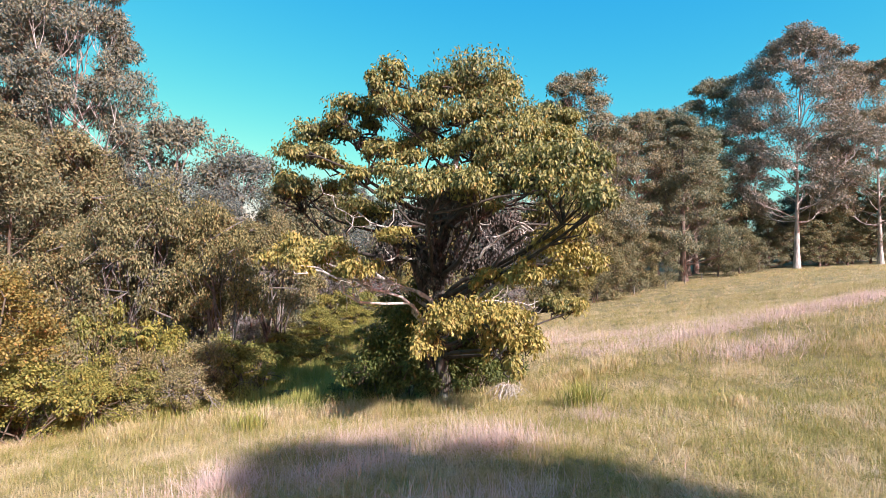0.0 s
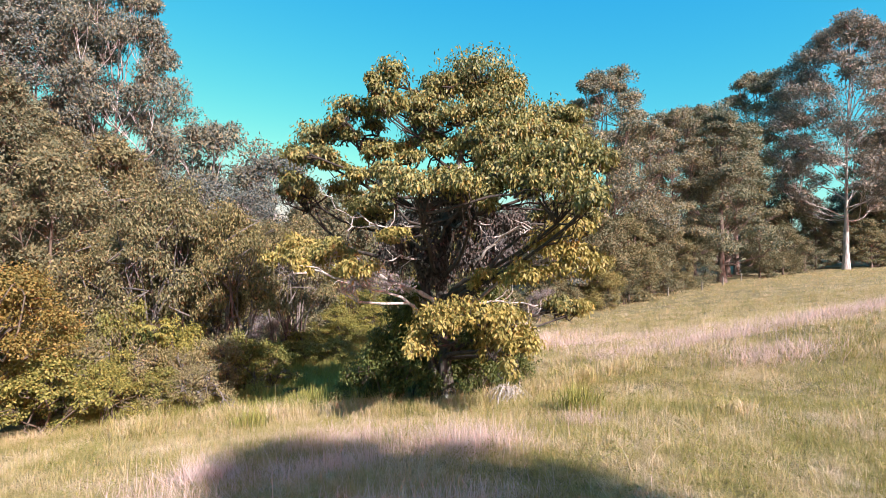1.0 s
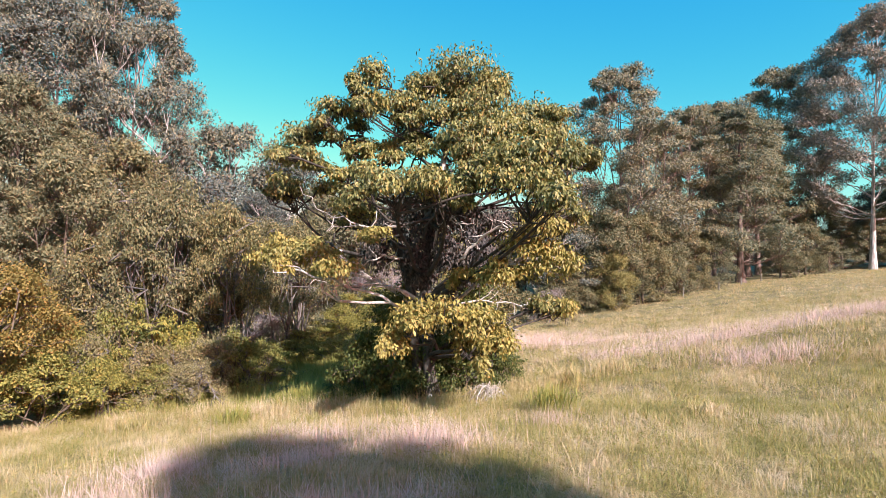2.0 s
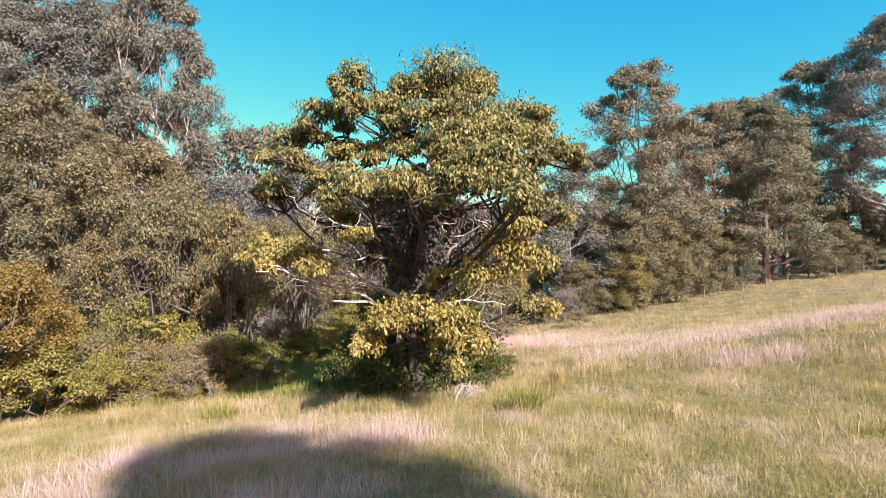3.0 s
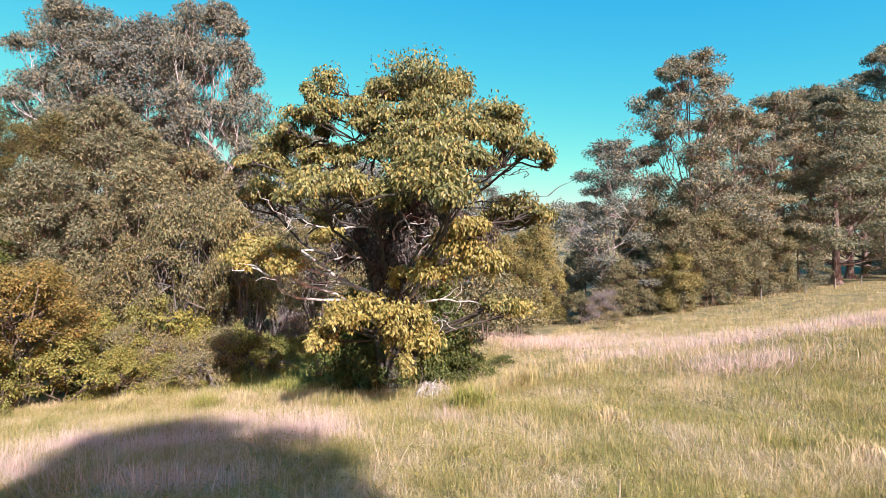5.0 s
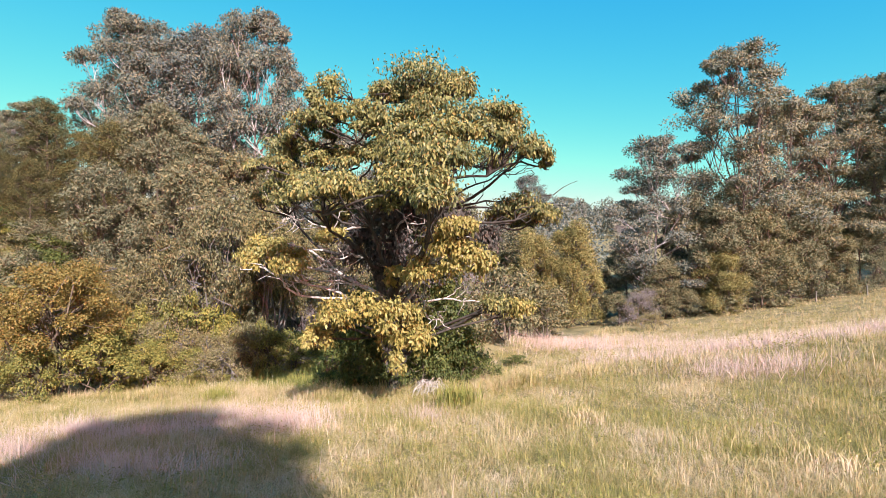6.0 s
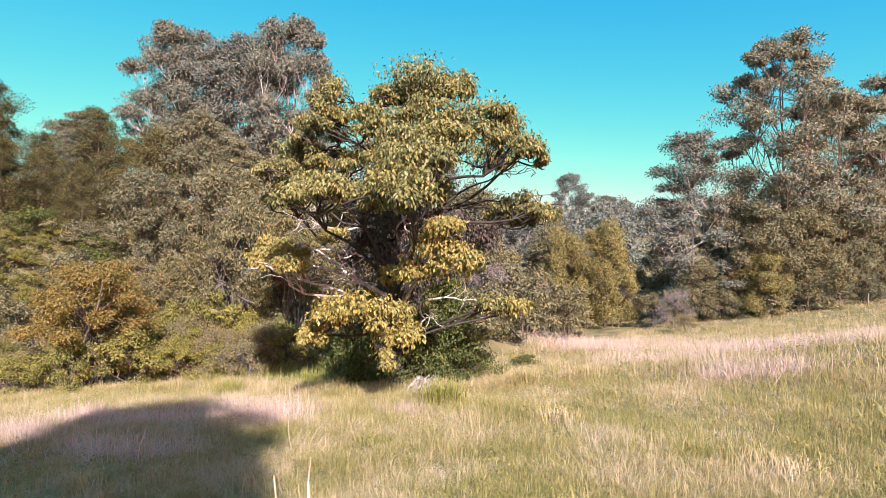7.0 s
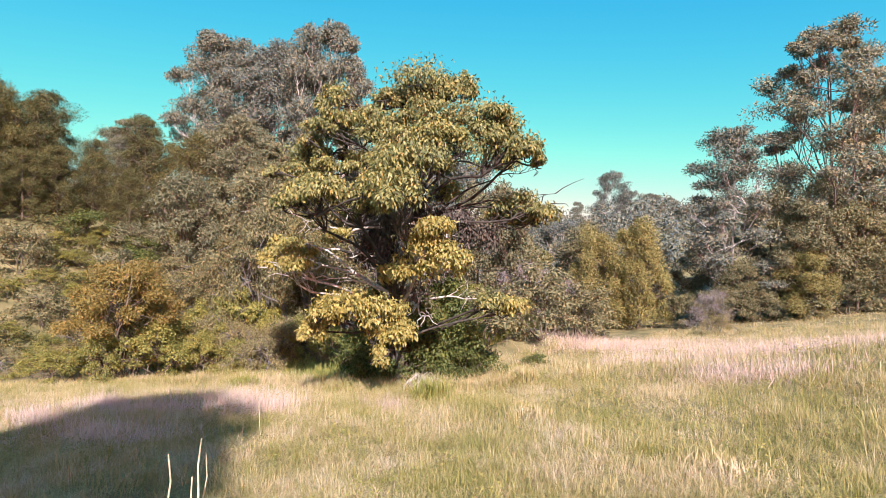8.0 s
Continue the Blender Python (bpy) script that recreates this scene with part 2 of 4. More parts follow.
def tube(points, radii, sides=7, rng=None, rough=0.0):
    """A tapered round limb through points; quads."""
    p, r = np.asarray(points, float), np.asarray(radii, float)
    d = np.gradient(p, axis=0)
    d /= np.linalg.norm(d, axis=1)[:, None] + 1e-9
    up = np.where(np.abs(d[:, 2:3]) > 0.9, np.array([[1.0, 0, 0]]), np.array([[0, 0, 1.0]]))
    a = np.cross(d, up)
    a /= np.linalg.norm(a, axis=1)[:, None] + 1e-9
    for i in range(1, len(a)):
        a[i] = a[i - 1] - d[i] * (a[i - 1] @ d[i])
        a[i] /= np.linalg.norm(a[i]) + 1e-9
    b = np.cross(d, a)
    th = np.arange(sides) * 2 * np.pi / sides
    rr = r[:, None] * np.ones((1, sides))
    if rng is not None and rough:
        rr = rr * (1 + rough * rng.standard_normal(rr.shape))
    v = p[:, None] + rr[..., None] * (np.cos(th)[None, :, None] * a[:, None] + np.sin(th)[None, :, None] * b[:, None])
    n = len(p)
    i, j = np.meshgrid(np.arange(n - 1), np.arange(sides), indexing="ij")
    f = np.stack([i * sides + j, i * sides + (j + 1) % sides, (i + 1) * sides + (j + 1) % sides, (i + 1) * sides + j], -1).reshape(-1, 4)
    return v.reshape(-1, 3), f


def wander(rng, a, b, n, sway, rise=0.0):
    """A crooked way from a to b, bowed upwards by rise."""
    a, b = np.asarray(a, float), np.asarray(b, float)
    s = np.linspace(0, 1, n)[:, None]
    p = a + (b - a) * s
    p[:, 2:3] += rise * np.sin(np.pi * s)
    for k in (1, 2, 3):
        p = p + np.sin(np.pi * k * s) * rng.standard_normal(3) * sway * (1.1, 0.7, 0.45)[k - 1]
    return p


def fork_point(ways, c):
    """The nearest place on earlier limbs from which a side limb can rise to c."""
    pts = np.concatenate([w[2:-1] for w in ways])
    gap = np.linalg.norm(pts - c, axis=1) + 3.0 * np.clip(pts[:, 2] - c[2] + 0.2, 0, None)
    return pts[np.argmin(gap)]


def unit(v):
    return v / (np.linalg.norm(v, axis=-1, keepdims=True) + 1e-9)


def leaves(rng, pos, axis, face, length, width, fold=0.25, curl=0.15):
    """One folded leaf of two faces at each place."""
    n = len(pos)
    axis = unit(axis)
    side = unit(np.cross(axis, face))
    nrm = np.cross(side, axis)
    L = (length * rng.uniform(0.65, 1.25, n))[:, None]
    W = (width * rng.uniform(0.7, 1.2, n))[:, None] * 0.5
    mid = pos + axis * L * 0.45
    v = np.stack([pos, mid + side * W + nrm * W * fold, pos + axis * L - nrm * L * curl, mid - side * W + nrm * W * fold], 1).reshape(-1, 3)
    k = np.arange(n)[:, None] * 4
    f = np.concatenate([k + np.array([[0, 1, 2]]), k + np.array([[0, 2, 3]])], 1).reshape(-1, 3)
    return v, f


def sprays(rng, pos, axis, face, length, width):
    """One slender leaf of one face at each place, for trees far off."""
    n = len(pos)
    axis = unit(axis)
    side = unit(np.cross(axis, face))
    L = (length * rng.uniform(0.65, 1.25, n))[:, None]
    W = (width * rng.uniform(0.7, 1.2, n))[:, None] * 0.5
    v = np.stack([pos - side * W, pos + side * W, pos + axis * L], 1).reshape(-1, 3)
    return v, np.arange(n)[:, None] * 3 + np.array([[0, 1, 2]])


def bunch_spots(rng, centre, radii, n, low=-0.35):
    """Places of twig ends over a leafy mass: more above than below, uneven."""
    d = unit(rng.standard_normal((n * 3, 3)))
    d = d[d[:, 2] > low - rng.uniform(0, 0.35, len(d))][:n]
    r = rng.uniform(0.55, 1.08, len(d))[:, None]
    return np.asarray(centre) + d * r * np.asarray(radii), d


def foliage(rng, centre, radii, bunches, per, length, width, spread, droop=0.7, out=0.6, low=-0.35, far=False):
    """Leaves in small bunches over one mass; also the bunch places, for twigs."""
    spots, d = bunch_spots(rng, centre, radii, bunches, low)
    m = len(spots)
    size = spread * rng.uniform(0.6, 1.35, m)
    jit = unit(rng.standard_normal((m, per, 3))) * rng.uniform(0.15, 1.0, (m, per, 1)) ** 0.6 * size[:, None, None]
    jit[..., 2] *= 0.75
    pos = (spots[:, None] + jit).reshape(-1, 3)
    ax = (out * (np.repeat(d[:, None], per, 1) + unit(jit)) * 0.5 + rng.standard_normal((m, per, 3)) * 0.45).reshape(-1, 3)
    ax[:, 2] -= droop
    face = (np.repeat(d[:, None], per, 1) + 0.5 * unit(jit)).reshape(-1, 3) + rng.standard_normal((m * per, 3)) * 0.5
    face[:, 2] += 0.5
    return (sprays if far else leaves)(rng, pos, ax, face, length, width), spots


def puffs(rng, centre, radii, subs, per, length, width, droop=0.5, low=-0.1, far=False, small=0.5, ragged=0.55, inner=0.2, flutter=0.38):
    """A billowing leaf mass: small domes of leaves over the upper side of one larger mass; also the domes' places, for twigs."""
    radii = np.asarray(radii, float)
    d = unit(rng.standard_normal((subs * 4, 3)))
    d = d[d[:, 2] > low - rng.uniform(0, 0.3, len(d))][:subs]
    m = len(d)
    spots = np.asarray(centre) + d * rng.uniform(0.45, 0.95, m)[:, None] * radii
    size = (small * rng.uniform(0.65, 1.3, m))[:, None] * radii
    e = unit(rng.standard_normal((m, per, 3)) + np.array([0, 0, 0.35]))
    r = np.where(rng.random((m, per, 1)) < inner, rng.uniform(0.2, 0.8, (m, per, 1)), 1 + ragged * np.clip(rng.normal(0, 0.5, (m, per, 1)), -0.9, 0.55))
    pos = (spots[:, None] + e * r * size[:, None]).reshape(-1, 3)
    ax = (0.45 * e + rng.standard_normal((m, per, 3)) * 0.42).reshape(-1, 3)
    ax[:, 2] -= droop
    face = (e + 0.35 * d[:, None] + rng.standard_normal((m, per, 3)) * flutter).reshape(-1, 3)
    face[:, 2] += 0.35
    return (sprays if far else leaves)(rng, pos, ax, face, length, width), spots


# ---------------------------------------------------------------- the land
def build_ground():
    s = np.linspace(-1, 1, 171)
    xs = 3 + np.sign(s) * (np.abs(s) * 70 + np.abs(s) ** 6 * 1700)
    ys = 16 + np.sign(s) * (np.abs(s) * 70 + np.abs(s) ** 6 * 1700)
    X, Y = np.meshgrid(xs, ys, indexing="ij")
    v = np.stack([X, Y, ground_z(X, Y)], -1).reshape(-1, 3)
    n = len(s)
    i, j = np.meshgrid(np.arange(n - 1), np.arange(n - 1), indexing="ij")
    k = i * n + j
    f = np.stack([k, k + n, k + n + 1, k + 1], -1).reshape(-1, 4)
    return tagged(new("ground", mesh_np("ground", v, f, M_GROUND, True)), "meadow soil under dry grass, sloping to a gully", "ground", kind="structure")


build_ground()


def wood_edge(x):
    """How far the open meadow reaches."""
    return np.interp(x, [-24, -14, -11, -6, -1.5, 0.8, 1.8, 3, 8, 20, 40, 60], [9, 12.3, 15.6, 16.8, 16.5, 24, 32, 48, 55, 64, 76, 86])


def blades(rng, x, y, height, width, lean, fine):
    """Grass blades, of three faces each where fine, else one."""
    n = len(x)
    h = height * rng.uniform(0.5, 1.25, n)
    w = width * rng.uniform(0.6, 1.3, n)
    th = rng.uniform(0, 2 * np.pi, n)
    la = th + rng.normal(0, 0.8, n)
    ln = h * lean * np.abs(rng.normal(0.6, 0.5, n))
    base = np.stack([x, y, ground_z(x, y) - 0.03], -1)
    sd = np.stack([np.cos(th), np.sin(th), np.zeros(n)], -1) * w[:, None] * 0.5
    ld = np.stack([np.cos(la + 1.57), np.sin(la + 1.57), np.zeros(n)], -1) * ln[:, None]
    up = np.array([0, 0, 1.0])
    tip = base + ld + up * (h * np.clip(1 - 0.35 * (ln / h) ** 2, 0.4, 1))[:, None]
    k = np.arange(n)[:, None]
    if not fine:
        v = np.stack([base - sd, base + sd, tip], 1).reshape(-1, 3)
        return v, k * 3 + np.array([[0, 1, 2]])
    mid = base + ld * 0.3 + up * (h * 0.58)[:, None]
    v = np.stack([base - sd * 0.7, base + sd * 0.7, mid - sd, mid + sd, tip], 1).reshape(-1, 3)
    f = np.concatenate([k * 5 + np.array([[0, 1, 2]]), k * 5 + np.array([[1, 3, 2]]), k * 5 + np.array([[2, 3, 4]])], 1).reshape(-1, 3)
    return v, f


LATTICE = np.random.default_rng(3).random((256, 256))


def lumps(x, y, scale):
    """Smooth random swells between 0 and 1, scale metres across."""
    u, v = np.asarray(x) / scale + 900, np.asarray(y) / scale + 900
    i, j = np.floor(u).astype(int), np.floor(v).astype(int)
    p, q = sstep(0, 1, u - i), sstep(0, 1, v - j)
    g = lambda a, b: LATTICE[(i + a) % 256, (j + b) % 256]
    return (g(0, 0) * (1 - p) + g(1, 0) * p) * (1 - q) + (g(0, 1) * (1 - p) + g(1, 1) * p) * q


def tuft_height(x, y):
    """Grass stands in uneven tufts and swells."""
    return 0.35 + 0.75 * lumps(x, y, 0.32) ** 1.3 + 0.5 * lumps(x, y, 1.3)


def scatter(rng, x0, x1, y0, y1, per, clump=0.0):
    n = int((x1 - x0) * (y1 - y0) * per)
    x, y = rng.uniform(x0, x1, n), rng.uniform(y0, y1, n)
    if clump:
        m = max(1, n // 14)
        cx, cy = rng.uniform(x0, x1, m), rng.uniform(y0, y1, m)
        k = rng.integers(0, m, n)
        g = rng.random(n) < 0.6
        x = np.where(g, cx[k] + rng.normal(0, clump, n), x)
        y = np.where(g, cy[k] + rng.normal(0, clump, n), y)
    ok = (y < wood_edge(x) + rng.normal(0, 0.5, n)) & (lumps(x, y, 0.21) + rng.normal(0, 0.12, n) > 0.22)
    return x[ok], y[ok]


def meadow():
    rng = np.random.default_rng(11)
    near, far = [], []
    for x0, x1, y0, y1, per, h, w, fine in ((-9, 14, 3.0, 9, 560, 0.23, 0.006, True), (-9, 14, 3.0, 9, 1900, 0.2, 0.008, False), (-15, 20, 9, 16, 1200, 0.26, 0.011, False), (-18, 30, 16, 27, 330, 0.36, 0.02, False),
                                            (-2, 52, 27, 46, 170, 0.38, 0.024, False), (0, 95, 46, 84, 34, 0.32, 0.045, False), (-12, 30, -10, 3, 18, 0.4, 0.04, False), (-9, 20, -5, 3, 260, 0.24, 0.014, False), (-26, -11, 3, 9, 200, 0.4, 0.02, False)):
        x, y = scatter(rng, x0, x1, y0, y1, per, 0.07 if y0 < 27 else 0.2)
        keep = (x < 0.5) | (x > 10.5) | (y > 2.2) if y0 < 3 else np.ones(len(x), bool)
        x, y = x[keep], y[keep]
        (near if fine else far).append(blades(rng, x, y, h * tuft_height(x, y), w, 2.2 if fine else 2.6, fine))
    tagged(new("meadow_grass", mesh_np("meadow_grass", *joined(near), M_GRASS)), "knee-high straw-yellow and olive meadow grass", "grass", kind="stuff")
    tagged(new("meadow_grass", mesh_np("meadow_grass", *joined(far), M_GRASS)), "sunlit straw-yellow meadow grass up to the wood", "grass", kind="stuff")


meadow()


def green_tufts():
    """Green tufts in uneven clumps among the dry grass."""
    rng = np.random.default_rng(12)
    out = []
    for x0, x1, y0, y1, n, r0, h, w, per in ((-8, 14, 3.5, 9, 480, 0.13, 0.24, 0.008, 44), (1, 14, 4.5, 13, 700, 0.15, 0.27, 0.009, 44), (-13, 19, 9, 17, 700, 0.17, 0.3, 0.012, 36), (2, 32, 16, 28, 500, 0.26, 0.36, 0.02, 30)):
        m = n // 5
        cx, cy = rng.uniform(x0, x1, m), rng.uniform(y0, y1, m)
        k = rng.integers(0, m, n)
        x, y = cx[k] + rng.normal(0, 0.5, n), cy[k] + rng.normal(0, 0.4, n)
        ok = y < wood_edge(x) - 0.4
        x, y = x[ok], y[ok]
        big = rng.uniform(0.5, 1.25, len(x))
        px = (x[:, None] + rng.normal(0, r0, (len(x), per)) * big[:, None]).ravel()
        py = (y[:, None] + rng.normal(0, r0, (len(x), per)) * big[:, None]).ravel()
        out.append(blades(rng, px, py, np.repeat(h * big, per), w, 1.7, False))
    return tagged(new("green_tufts", mesh_np("green_tufts", *joined(out), M_HERB)), "olive-green grass tufts in clumps among the dry grass", "grass", kind="stuff")


green_tufts()


def seed_drift(seed, spots, h, w, label):
    """Pale pinkish seed heads in long drifts: x, y, half length, half width, turn, count."""
    rng = np.random.default_rng(seed)
    out = []
    for x, y, a, b, turn, n in spots:
        u, v = rng.normal(0, 0.5, n) * a, rng.normal(0, 0.5, n) * b
        c, s = math.cos(radians(turn)), math.sin(radians(turn))
        out.append(blades(rng, x + c * u - s * v, y + s * u + c * v, h * rng.uniform(0.55, 1.2, n), w, 1.3, False))
    return tagged(new("seed_grass", mesh_np("seed_grass", *joined(out), M_PINK)), label, "grass", kind="stuff")


def weeds():
    """Small broad-leaved weeds low among the grass."""
    rng = np.random.default_rng(14)
    out = []
    for x0, x1, y0, y1, n, size in ((-8, 14, 3.2, 9, 1200, 0.04), (-12, 19, 9, 16, 900, 0.05), (0, 28, 16, 26, 400, 0.08)):
        x, y = rng.uniform(x0, x1, n), rng.uniform(y0, y1, n)
        ok = (y < wood_edge(x) - 0.3) & (lumps(x, y, 1.7) > 0.5)
        x, y = x[ok], y[ok]
        per = 16
        px = np.repeat(x, per) + rng.normal(0, 2.2 * size, len(x) * per)
        py = np.repeat(y, per) + rng.normal(0, 2.2 * size, len(x) * per)
        pz = ground_z(px, py) + np.abs(rng.normal(0.16, 0.09, len(px))) * (0.7 + 4 * size)
        ax = rng.standard_normal((len(px), 3))
        ax[:, 2] = np.abs(ax[:, 2]) * 0.6
        out.append(leaves(rng, np.stack([px, py, pz], -1), ax, np.tile((0.2, -0.3, 1.0), (len(px), 1)) + rng.normal(0, 0.4, (len(px), 3)), size, size * 0.5))
    return tagged(new("meadow_weeds", mesh_np("meadow_weeds", *joined(out), M_HERB)), "small olive-green weeds low among the grass", "weeds", kind="stuff")


weeds()


def tall_fringe():
    """Tall seeding grass before the shaded gully and round the tree's foot."""
    rng = np.random.default_rng(15)
    x = rng.uniform(-9, 3.5, 9000)
    y = np.interp(x, [-9, -5, -1.5, 1, 3.5], [14.6, 14.9, 14.2, 14.4, 15.4]) + rng.normal(0, 0.55, 9000)
    h = 0.25 + 0.4 * lumps(x, y, 0.5) * rng.uniform(0.7, 1.2, 9000)
    return tagged(new("fringe_grass", mesh_np("fringe_grass", *blades(rng, x, y, h, 0.009, 1.0, True), M_GRASS)), "tall pale seeding grass at the gully's brink", "grass", kind="stuff")


tall_fringe()

seed_drift(21, [(0.75, 9.3, 1.1, 0.8, 0, 2600), (-3.4, 8.4, 0.6, 0.5, 20, 1100), (-1.3, 8.6, 1.5, 0.7, 30, 1800), (-3.2, 7.0, 1.4, 0.6, -20, 1500), (0.3, 6.6, 2.0, 0.7, 10, 1600), (3.0, 10.8, 0.6, 0.4, 0, 500), (-1.5, 10.5, 2.2, 0.9, 0, 1800)], 0.46, 0.009, "pale pinkish dead grass clump in the meadow")
seed_drift(22, [(11.0, 21.0, 3.2, 1.6, 12, 3500), (17.0, 22.6, 4.5, 1.3, 14, 9000), (24, 25, 6, 1.7, 14, 11000), (7.0, 20.5, 2.6, 1.8, 0, 2600), (3.0, 27.5, 2.6, 2.6, 0, 3600), (7.5, 27, 5, 3.5, 10, 5000), (5.0, 34, 4, 4.5, 0, 4000), (13, 26, 5, 3, 12, 3500), (9.5, 16.5, 2.0, 1.2, 0, 1500)], 0.5, 0.017, "pink feathery seed heads along the meadow's crest")


# ---------------------------------------------------------------- woody plants
def seat_thing(name, x, y, label, category, group="", z=None):
    ob = new(name)
    ob.empty_display_size = 0.2
    ob.location = (x, y, gz(x, y) - 0.05 if z is None else z)
    return tagged(ob, label, category, group)


def gum_tree(name, seed, H, R, bole, trunk_r, masses, leaf, bark, label, size=1.0, flat=0.5, form="dome", per=95, subs=7, lean=0.3, group="gum trees", category="tree", length=0.3, thick=0.34, split=0.0, low=-0.05):
    """A tall gum: bare bole, forked limbs, leaf masses in separate tiers."""
    rng = np.random.default_rng(seed)
    root = seat_thing(name, 0, 0, label, category, group, 0)
    zs = np.linspace(-0.3, H * 0.93, 12)
    off = np.cumsum(rng.normal(0, lean * H / 60, (12, 2)), 0)
    tp = np.column_stack([off * (zs[:, None] / H), zs])
    tr = trunk_r * (1 - 0.9 * np.clip(zs / H, 0, 1) ** 0.8)
    tr[0] *= 1.5
    tr *= np.where(zs > bole * H, 1 - 0.5 * split, 1)
    part("trunk", mesh_np("trunk", *tube(tp, tr, 9, rng, 0.05), bark, True), root)
    crown, ways = [], []
    for i in range(masses):
        q = (i + 0.5) / masses
        f = q ** 0.9
        h = bole + (1 - bole) * f
        wide = {"dome": math.sqrt(max(0.0, 1 - f ** 2.2)), "ball": math.sqrt(max(0.02, 1 - (1.75 * f - 0.75) ** 2)), "cone": (1 - f) ** 0.6 + 0.05}[form]
        prof = R * wide * rng.uniform(0.2, 1.0) ** 0.5
        az = i * 2.4 + rng.uniform(-0.5, 0.5)
        trunk_at = np.array([np.interp(h * H, tp[:, 2], tp[:, c]) for c in (0, 1)])
        c = np.array([trunk_at[0] + prof * math.cos(az), trunk_at[1] + prof * math.sin(az), min(h * H + rng.uniform(-0.03, 0.03) * H, H * 0.97)])
        rr = size * H * rng.uniform(0.04, 0.098) * (0.75 + 0.3 * wide)
        rad = np.array([rr, rr, rr * flat])
        fh = max(h - 0.06 - 0.55 * prof / H, bole * 0.75) * H
        fh = fh * (1 - split) + split * H * (bole * 0.85 + 0.4 * max(h - bole, 0))
        a = np.array([np.interp(fh, tp[:, 2], tp[:, 0]), np.interp(fh, tp[:, 2], tp[:, 1]), fh])
        r0 = trunk_r * (1 - 0.85 * fh / H) * thick
        side = i % 3 > 0
        if side:
            a, r0 = fork_point(ways, c), r0 * 0.45
        way = wander(rng, a, c - (0, 0, rad[2] * 0.4), 7, (0.006 if side else 0.012) * H, (-0.005 if side else -0.012) * H)
        if not side:
            ways.append(way)
        limb = [tube(way, np.linspace(r0, 0.03 + trunk_r * 0.03, 7), 5)]
        crown_piece, spots = puffs(rng, c, rad, subs, per, length, length * 0.5, 0.15, low, True, 0.55, 0.36, 0.12, 0.28)
        crown.append(crown_piece)
        for q in spots[::2]:
            limb.append(tube(wander(rng, way[rng.integers(3, 6)], q, 3, 0.15), np.linspace(0.04, 0.012, 3), 3))
        part("limb", mesh_np("limb", *joined(limb), bark, True), root)
    part("crown", mesh_np("crown", *joined(crown), leaf), root, kind="stuff")
    return root


def shrub(name, seed, rx, ry, h, leaf, label, category="bush", length=0.12, width=0.07, masses=14, subs=9, per=40, bark=None, skirt=0.12, droop=0.4, twiggy=0.4, group="", far=False, lump=0.29, low=-0.3):
    """A many-stemmed shrub whose leaf masses fill an uneven dome."""
    rng = np.random.default_rng(seed)
    root = seat_thing(name, 0, 0, label, category, group, 0)
    wood, crown, ways = [], [], []
    for i in range(masses):
        az = i * 2.4 + rng.uniform(-0.4, 0.4)
        q = (i + 0.5) / masses
        zz = h * (skirt + (0.86 - skirt) * rng.uniform(0.7, 1.0) * (1 - q ** 1.4))
        k = math.sqrt(max(0.02, 1 - (zz / h) ** 2)) * (0.4 + 0.5 * q) * rng.uniform(0.75, 1.2)
        c = np.array([rx * k * math.cos(az), ry * k * math.sin(az), zz])
        rr = lump * (rx + ry) * 0.5 * rng.uniform(0.65, 1.3)
        rad = np.array([rr, rr, min(rr * 0.75, h * 0.26)])
        st = np.array([rng.normal(0, rx * 0.1), rng.normal(0, ry * 0.1), -0.1])
        if i % 4 and ways:
            st = min(ways, key=lambda w: np.linalg.norm(w[3] - c))[3]
        way = wander(rng, st, c, 6, 0.06 * h, 0.05 * h)
        thin = 0.5 if i % 4 and ways else 1.0
        if thin == 1.0:
            ways.append(way)
        wood.append(tube(way, np.linspace((0.009 * h + 0.01) * thin, 0.01, 6), 5))
        piece, spots = puffs(rng, c, rad, subs, per, length, width, droop, low, far)
        crown.append(piece)
        for s in spots[: int(len(spots) * twiggy)]:
            wood.append(tube(wander(rng, way[rng.integers(3, 6)], s, 3, 0.05), np.linspace(0.02, 0.006, 3), 3))
    part("branchwork", mesh_np("branchwork", *joined(wood), bark or M_TWIG, True), root, kind="stuff")
    part("foliage", mesh_np("foliage", *joined(crown), leaf), root, kind="stuff")
    return root


def plant(ob, x, y, turn=0.0, size=1.0, tall=1.0, first=False, sink=0.05, label=""):
    """Sets a plant, or a copy of it, on the ground."""
    m = pose(x, y, gz(x, y) - sink, 0, 0, turn) @ Matrix.Diagonal((size, size, size * tall, 1))
    if first:
        ob.matrix_basis = m
        c = ob
    else:
        s = Matrix.Diagonal((1 / ob.scale[0], 1 / ob.scale[1], 1 / ob.scale[2], 1))
        c = copy_thing(ob, m @ s)
    if label:
        c["label"] = label
    return c


# ---------------------------------------------------------------- the broad-leaved tree
TREE = np.array([-0.05, 15.6, gz(-0.05, 15.6)])


